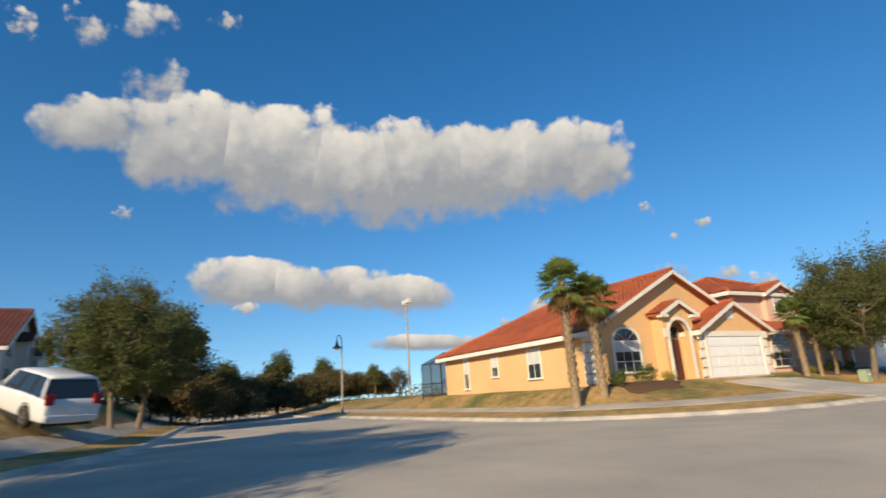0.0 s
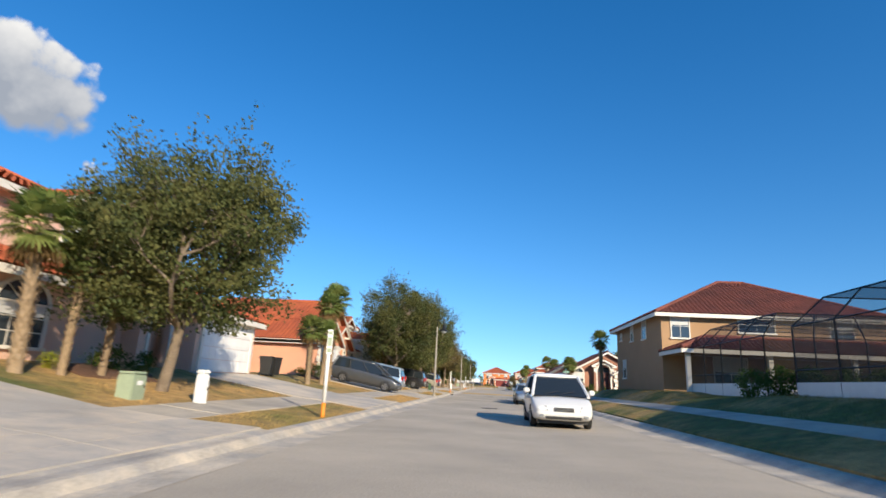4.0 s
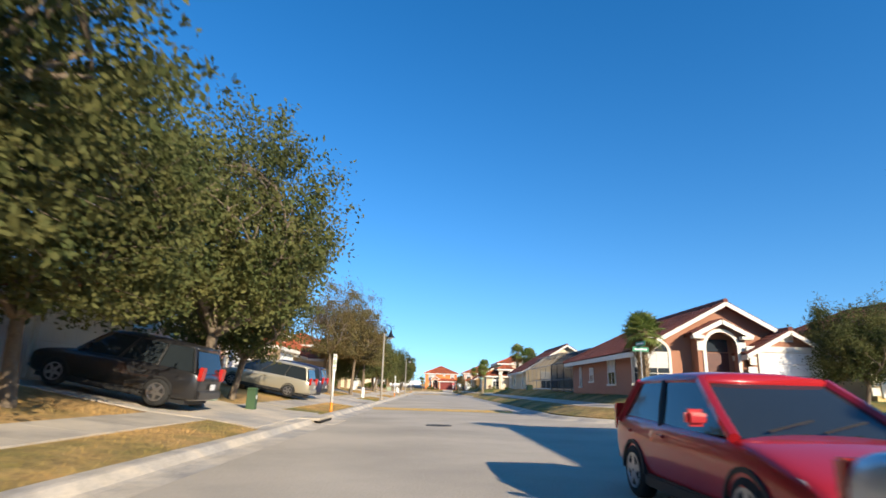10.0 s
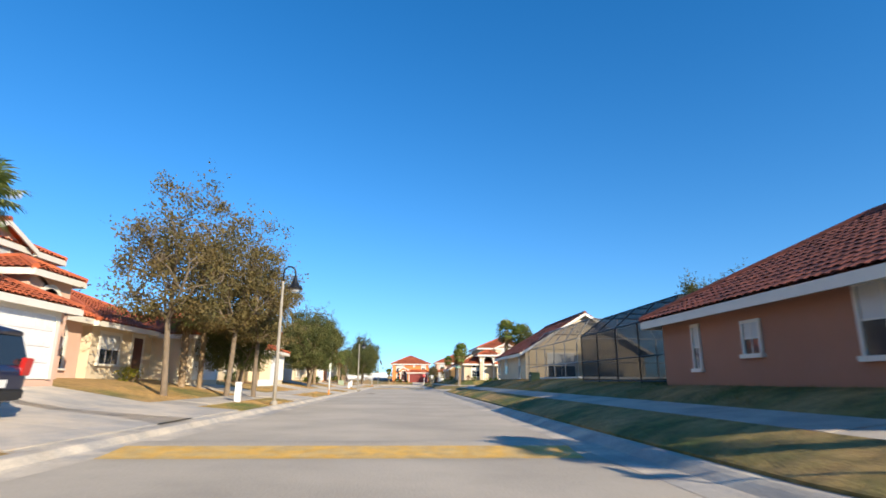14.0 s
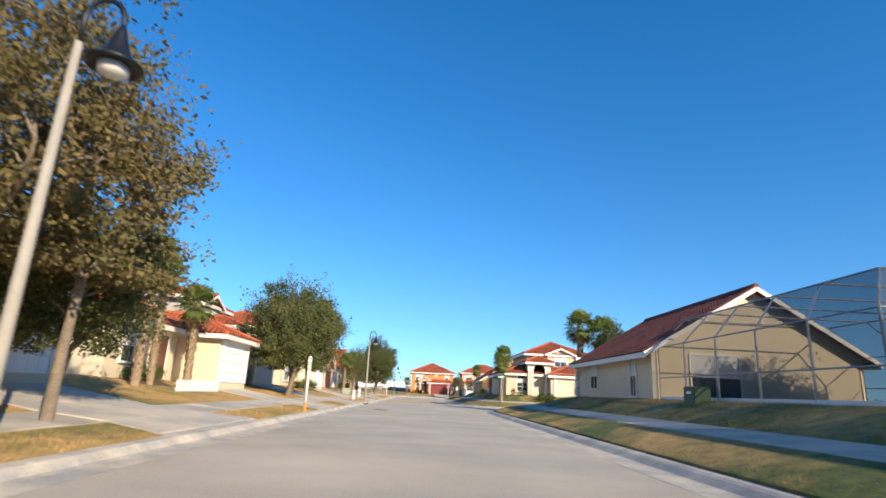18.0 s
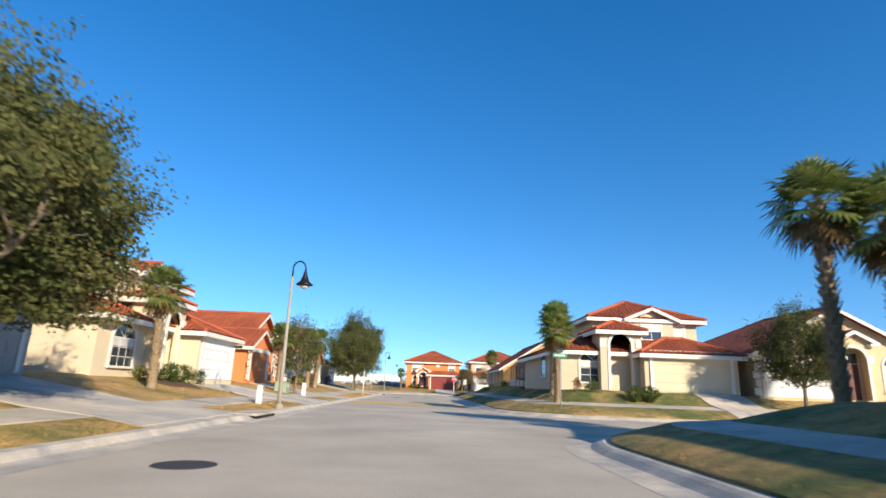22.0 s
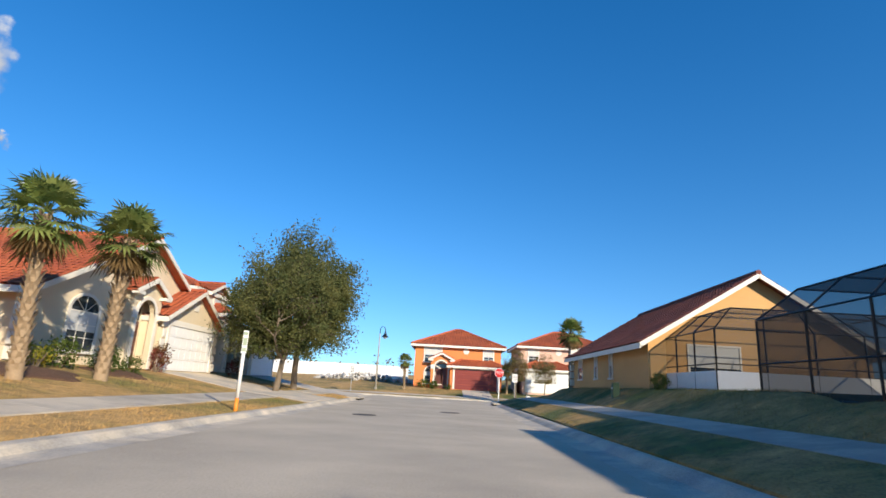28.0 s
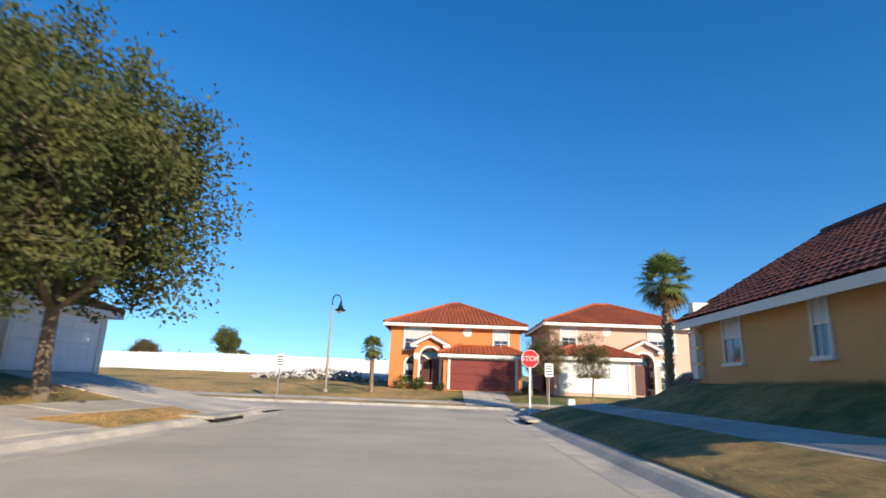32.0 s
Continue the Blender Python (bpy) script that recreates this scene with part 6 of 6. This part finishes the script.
for x, y, rz in ((KL, 58.9, 90), (KL, 127.7, 90), (KL, 184.6, 90), (KR + .4, 188.6, -90)):
    inlet((x, y, 0), rz)
speed_hump(72.0)
speed_hump(147.6)

# ---------- vehicles ----------
paints = dict(white=paint("white_car_paint", (.72, .72, .70), 0), silver=paint("silver_car_paint", (.37, .41, .44), .7), red=paint("red_car_paint", (.42, .015, .02), .2), grey=paint("grey_car_paint", (.10, .105, .11), .5), blue=paint("pale_blue_car_paint", (.30, .40, .50), .5),
              black=paint("black_car_paint", (.02, .02, .022), .2), gold=paint("pale_gold_car_paint", (.46, .42, .32), .5), navy=paint("navy_car_paint", (.02, .025, .06), .3))
park(vehicle("minivan", paints["white"], "white minivan parked by the kerb", "minivan"), 1.6, 15.8, 0, 0)
park(vehicle("sedan", paints["silver"], "silver sedan parked by the kerb"), 2.05, 37.3, 0, 0)
park(vehicle("hatch", paints["red"], "red hatchback parked behind a silver sedan"), 2.45, 42.9, 0, 0)
park(vehicle("minivan", paints["grey"], "dark grey minivan parked nose out on a sloping driveway", "minivan"), -7.0, 36.6, 90, .30, 9.5)
park(vehicle("minivan", paints["blue"], "pale blue minivan parked nose in on a driveway", "minivan"), -12.6, 41.4, -90, 1.25, -9.5)
park(vehicle("suv", paints["black"], "black sport utility car parked on a driveway", "car"), -12.2, 55.2, -90, 1.2, -9.5)
park(vehicle("minivan", paints["gold"], "pale gold minivan parked nose in on a driveway", "minivan"), -12.6, 69.8, -90, 1.25, -9.5)
park(vehicle("suv", paints["navy"], "navy sport utility car with a red tail light on a driveway", "car", M["black"]), -12.2, 72.6, -90, 1.25, -9.5)
park(vehicle("big_suv", paints["white"], "white large sport utility car on a grassy driveway", "car"), -21.8, -27.4, -60, ground_z(-21.8, -27.4) - .05, -11)
park(vehicle("minivan", paints["silver"], "silver minivan parked by a white garage", "minivan"), 14.6, 200.6, 200, .55, 3)
park(vehicle("hatch", paints["navy"], "dark small car parked on the cross street drive", "car"), 20.5, 63.0, 180, .6, 0)

# ---------- distance ----------
fence = thing("perimeter_wall", "long white panelled perimeter wall", "wall", kind="structure")
for k in range(16):
    x = -46 + k * 2.6
    z = 1.75 + .012 * k + .25 * max(0, (9 - abs(k - 9)) / 9)
    part("wall_panel", boxes((x, x + 2.5, 225, 225.08, 0.6, z + 1.45)), M["wall_white"], fence)
    part("wall_post", boxes((x + 2.5, x + 2.6, 224.95, 225.13, 0.6, z + 1.55)), M["wall_white"], fence)
for k in range(6):
    x = 20 + k * 3.0
    part("wall_panel", boxes((x, x + 2.95, 226, 226.08, .6, 3.3)), M["wall_white"], fence)
far_a = oak("distant pine-like tree behind the wall", 33, 8.5, 3.8, 7, .3, "oak", .4, 5, .4, .13, "far trees", shoots=60)
far_b = oak("bushy brown-green scrub tree at the field's edge", 41, 4.6, 7.5, 7, .26, "scrub", .62, 6, .1, .1, "far trees", shoots=170)
far_c = oak("bare-twigged brown scrub tree at the field's edge", 47, 6.5, 5.0, 4, .2, "scrub", .5, 5, .1, .08, "far trees", shoots=110)
rng = random.Random(5)
spots = []
for k in range(26):
    az = radians(91 - k * .95 + rng.uniform(-.5, .5))
    r = 52 + 1.1 * k + rng.uniform(-5, 5)
    spots.append((6 - r * math.sin(az), -22 + r * math.cos(az), (1.15 - .022 * k) * rng.uniform(.7, 1.15)))
for i, (x, y, s) in enumerate(spots):
    put(far_a if i % 5 == 2 else far_c if i % 3 == 1 else far_b, x, y, 360 * rng.random(), s)
for x, y, s in ((-47, 290, 1.1), (-40, 270, .95)):
    put(far_a, x, y, 360 * rng.random(), s)
for x, y, s in ((-34, 262, .6), (-55, 270, .9), (20, 250, .7), (34, 244, .8), (-62, 262, .9), (11, 262, .7)):
    put(far_b, x, y, 360 * rng.random(), s)
drop(far_a), drop(far_b), drop(far_c)
nrg = np.random.default_rng(12)
az = np.radians(nrg.uniform(-60, 128, 900))
rr = nrg.uniform(230, 320, 900)
cen = np.stack([-rr * np.sin(az), 80 + rr * np.cos(az), nrg.uniform(1, 5.5, 900) + 1.5 * np.sin(az * 23)], 1)
v, f = leaf_cloud(nrg, cen, 1.6, 14, 1.3)
woods = raw_part("far_woods", v, f, M["scrub"], None)
tagged(woods, "low band of distant brown-green woods", "woods", kind="stuff")
mast = thing("floodlight_mast", "tall floodlight mast far beyond the houses", "floodlight", at=(-120, 34, 1))
bm = bmesh.new()
tube(bm, [(0, 0, -1), (0, 0, 24)], [.3, .18], 8)
part("pole", bm, M["pole"], mast)
for k in range(6):
    part("floodlight", boxes((-2.2 + k * .8, -1.7 + k * .8, -.3, .3, 23.4, 24.4)), M["lamp_lens"], mast)
part("crossbar", boxes((-2.4, 2.6, -.08, .08, 23.1, 23.3)), M["pole"], mast)

# ---------- clouds, far off ----------
def cloud_material():
    m = bpy.data.materials.new("cumulus")
    m.use_nodes = True
    n, l = m.node_tree.nodes, m.node_tree.links
    n.remove(n["Principled BSDF"])
    co, info = n.new("ShaderNodeTexCoord"), n.new("ShaderNodeObjectInfo")

    def op(kind, a, b=None, c=None):
        q = n.new("ShaderNodeMath")
        q.operation = kind
        for i, v in enumerate((a, b, c)):
            if v is None:
                continue
            if isinstance(v, (int, float)):
                q.inputs[i].default_value = v
            else:
                l.new(v, q.inputs[i])
        return q.outputs[0]

    gen = n.new("ShaderNodeSeparateXYZ")
    l.new(co.outputs["Generated"], gen.inputs[0])
    gx2 = op("MULTIPLY_ADD", gen.outputs[0], 2.0, -1.0)
    gy2 = op("MULTIPLY_ADD", gen.outputs[1], 2.0, -1.0)
    loc = n.new("ShaderNodeVectorMath")
    loc.operation = "ADD"
    cx = n.new("ShaderNodeCombineXYZ")
    l.new(op("MULTIPLY", info.outputs["Random"], 300.0), cx.inputs[0])
    l.new(co.outputs["Object"], loc.inputs[0])
    l.new(cx.outputs[0], loc.inputs[1])
    tone = n.new("ShaderNodeSeparateColor")
    l.new(info.outputs["Color"], tone.inputs[0])
    solid = tone.outputs[0]
    big, fine = n.new("ShaderNodeTexNoise"), n.new("ShaderNodeTexVoronoi")
    big.inputs["Scale"].default_value, big.inputs["Detail"].default_value, big.inputs["Roughness"].default_value = 0.26, 8, 0.55
    fine.feature, fine.inputs["Scale"].default_value = "SMOOTH_F1", 0.42
    fine.inputs["Detail"].default_value, fine.inputs["Smoothness"].default_value = 2.0, 0.5
    l.new(loc.outputs[0], big.inputs["Vector"])
    l.new(loc.outputs[0], fine.inputs["Vector"])
    # flat below, domed above
    up, dn = op("MAXIMUM", gy2, 0.0), op("MULTIPLY", op("MINIMUM", gy2, 0.0), 1.15)
    oval = op("ADD", op("POWER", op("ABSOLUTE", gx2), 2.4), op("POWER", op("ABSOLUTE", op("ADD", up, dn)), 2.0))
    puff = op("ADD", op("MULTIPLY", op("SUBTRACT", big.outputs[0], 0.5), 1.5), op("MULTIPLY", op("SUBTRACT", 0.42, fine.outputs["Distance"]), 0.40))
    rim = op("MULTIPLY", op("ADD", op("POWER", op("ABSOLUTE", gx2), 9.0), op("POWER", op("ABSOLUTE", gy2), 9.0)), 1.6)
    dens = op("SUBTRACT", op("ADD", puff, op("SUBTRACT", solid, oval)), rim)
    ramp = n.new("ShaderNodeMapRange")
    ramp.interpolation_type = "SMOOTHSTEP"
    ramp.inputs[1].default_value = 0.06
    l.new(op("SUBTRACT", 0.50, op("MULTIPLY", gy2, 0.26)), ramp.inputs[2])
    l.new(dens, ramp.inputs[0])
    # glowing cards: sunlit tops and shaded undersides are put into the emission colour
    tint = n.new("ShaderNodeValToRGB")
    tint.color_ramp.elements[0].color, tint.color_ramp.elements[1].color = (0.36, 0.40, 0.47, 1), (0.90, 0.89, 0.87, 1)
    tint.color_ramp.elements[0].position, tint.color_ramp.elements[1].position = 0.18, 0.74
    bright = op("ADD", op("MULTIPLY", gy2, 0.50), op("ADD", op("MULTIPLY", puff, 0.42), 0.37))
    l.new(bright, tint.inputs[0])
    em, tr, mx = n.new("ShaderNodeEmission"), n.new("ShaderNodeBsdfTransparent"), n.new("ShaderNodeMixShader")
    em.inputs[1].default_value = 0.77
    l.new(tint.outputs[0], em.inputs[0])
    l.new(ramp.outputs[0], mx.inputs[0])
    l.new(tr.outputs[0], mx.inputs[1])
    l.new(em.outputs[0], mx.inputs[2])
    l.new(mx.outputs[0], n["Material Output"].inputs[0])
    return m


CLOUD = cloud_material()
BANKS = (
    ((97.4, 25.6, 10.7, 5.2, 13), (88.5, 25.0, 17.3, 9.9, 8), (80.1, 24.2, 20.2, 11.1, 4), (70.3, 22.5, 24.0, 11.0, -1), (62.6, 23.4, 22.1, 11.0, -3), (54.3, 22.8, 19.7, 10.4, -6), (47.0, 22.6, 12.2, 9.0, -9)),
    ((82.5, 11.8, 13.1, 5.6, 0), (75.3, 11.2, 16.8, 5.2, -1), (67.6, 10.3, 12.9, 4.7, -3), (83.0, 9.3, 4.7, 2.2, 0)),
    ((99.3, 33.2, 5.2, 5.2, 18), (93.6, 35.1, 7.0, 4.6, 15), (86.5, 36.5, 4.3, 2.9, 11), (93.1, 30.2, 8.0, 5.3, 13)),
    ((104.4, 32.2, 3, 4, 21),), ((94.6, 18.0, 3.0, 1.8, 7),), ((52.6, 7.8, 5.2, 3.5, -5),), ((56.5, 6.9, 2.3, 1.7, -4),), ((64.9, 5.3, 14.0, 1.9, -3),),
    ((35.8, 14.7, 2.8, 1.5, -11),), ((38.4, 13.7, 1.8, 1.2, -10),), ((40.5, 17.0, 2.8, 2.0, -30),), ((34.0, 9.3, 5.2, 2.9, -9), (31.6, 8.3, 3.8, 2.5, -9), (38.5, 10.5, 5.5, 3.0, -9)))
for bank in BANKS:
    eye = Vector((3, 20, 1))
    cloud = thing("cloud", "white cumulus cloud with a grey underside", "cloud", "clouds", "structure")
    for i, (az, el, wd, hd, tilt) in enumerate(bank):
        r = 2400 - 8 * i
        a, e = radians(az), radians(el)
        p = eye + r * Vector((-math.sin(a) * math.cos(e), math.cos(a) * math.cos(e), math.sin(e)))
        f = max(1.0, min(4.0, 10 / wd))
        hw, hh = wd * .62 * f, hd * .68 * f
        ob = raw_part("puff", [(-hw, -hh, 0), (hw, -hh, 0), (hw, hh, 0), (-hw, hh, 0)], [(0, 1, 2, 3)], CLOUD, cloud)
        ob.matrix_world = look(p, p + (p - eye), tilt) @ Matrix.Scale(r * math.tan(radians(1)) / f, 4)
        ob.color = (.90 if wd > 10 else .50, 0, 0, 1)
        ob.visible_shadow = False

# ---------- pavement slabs ----------
def slab_mesh(side):
    key = "west" if side < 0 else "east_middle"
    d0, d1 = PAVE[key][0] + .03, PAVE[key][1] + .02
    z0, z1 = (float(np.interp(d, *zip(*RISE[key]))) for d in PAVE[key])
    x0, x1 = (KL - d0, KL - d1) if side < 0 else (KR + d0, KR + d1)
    top = [(x0, .008, z0 + .028), (x0, 1.492, z0 + .028), (x1, 1.492, z1 + .034), (x1, .008, z1 + .034)]
    me = bpy.data.meshes.new("paving_slab")
    vs = top + [(x, y, z - .05) for x, y, z in top]
    fs = [(0, 1, 2, 3), (1, 0, 4, 5), (2, 1, 5, 6), (3, 2, 6, 7), (0, 3, 7, 4)]
    me.from_pydata(vs, [], fs if side < 0 else [f[::-1] for f in fs])
    me.materials.append(M["walk"])
    return me


pave_of = dict(zip(BLOCKS, sorted((o for o in bpy.data.objects if o.name.startswith("pavement")), key=lambda o: o.name)))
for side, runs in ((-1, (("west", 1, 183),)), (1, (("east_south", -9, 45), ("east_middle", 68.5, 118.5), ("east_north", 142, 183.5)))):
    me = slab_mesh(side)
    for nm, y0, y1 in runs:
        y = y0
        while y < y1:
            if side > 0 or not any(a - 1.2 < y + 1.5 and y < b + 1.2 for a, b, _ in DRIVES):
                ob = new("paving_slab", me)
                ob.parent = pave_of[nm]
                ob.location = (0, y, 0)
            y += 1.5

# ---------- grass ----------
def blades(seed, count, strips, tall):
    rg = np.random.default_rng(seed)
    area = np.array([(b - a) * (d - c) for a, b, c, d in strips])
    pick = rg.choice(len(strips), count, p=area / area.sum())
    s = np.array(strips)[pick]
    xy = np.stack([s[:, 0] + rg.random(count) * (s[:, 1] - s[:, 0]), s[:, 2] + rg.random(count) * (s[:, 3] - s[:, 2])], 1)
    patch = np.sin(xy[:, 0] * 1.7 + np.sin(xy[:, 1] * .9)) * np.sin(xy[:, 1] * 1.3)
    keep = rg.random(count) < .72 + .28 * patch
    for a, b, _ in DRIVES:
        keep &= ~((xy[:, 0] < KL) & (xy[:, 1] > a - .5) & (xy[:, 1] < b + .5))
    xy = xy[keep]
    z = padded(xy, heights(xy))
    ang, lean = rg.uniform(0, 6.283, len(xy)), rg.normal(0, .022, (len(xy), 2))
    h = tall * rg.uniform(.5, 1.25, len(xy)) * (1 + .25 * patch[keep])
    w = .006 * rg.uniform(.7, 1.5, len(xy))
    dx, dy = np.cos(ang) * w, np.sin(ang) * w
    v = np.stack([np.c_[xy[:, 0] - dx, xy[:, 1] - dy, z - .02], np.c_[xy[:, 0] + dx, xy[:, 1] + dy, z - .02], np.c_[xy[:, 0] + lean[:, 0], xy[:, 1] + lean[:, 1], z + h]], 1).reshape(-1, 3)
    ob = raw_part("grass", v, np.arange(len(v)).reshape(-1, 3).tolist(), M["blade"], None)
    return tagged(ob, "short dry brown and green grass blades", "grass", kind="stuff")


blades(1, 150000, ((KL - 1.88, KL - .36, 0, 184), (KR + .80, KR + 2.12, -9, 45), (KR + .80, KR + 2.12, 68, 119), (KR + .80, KR + 2.12, 141, 184)), .055)
blades(2, 150000, ((KL - 6.5, KL - 3.52, 0, 184), (KR + 3.45, KR + 6.2, -8, 44), (KR + 3.45, KR + 6.2, 69, 118), (KR + 3.45, KR + 6.2, 142, 183)), .06)
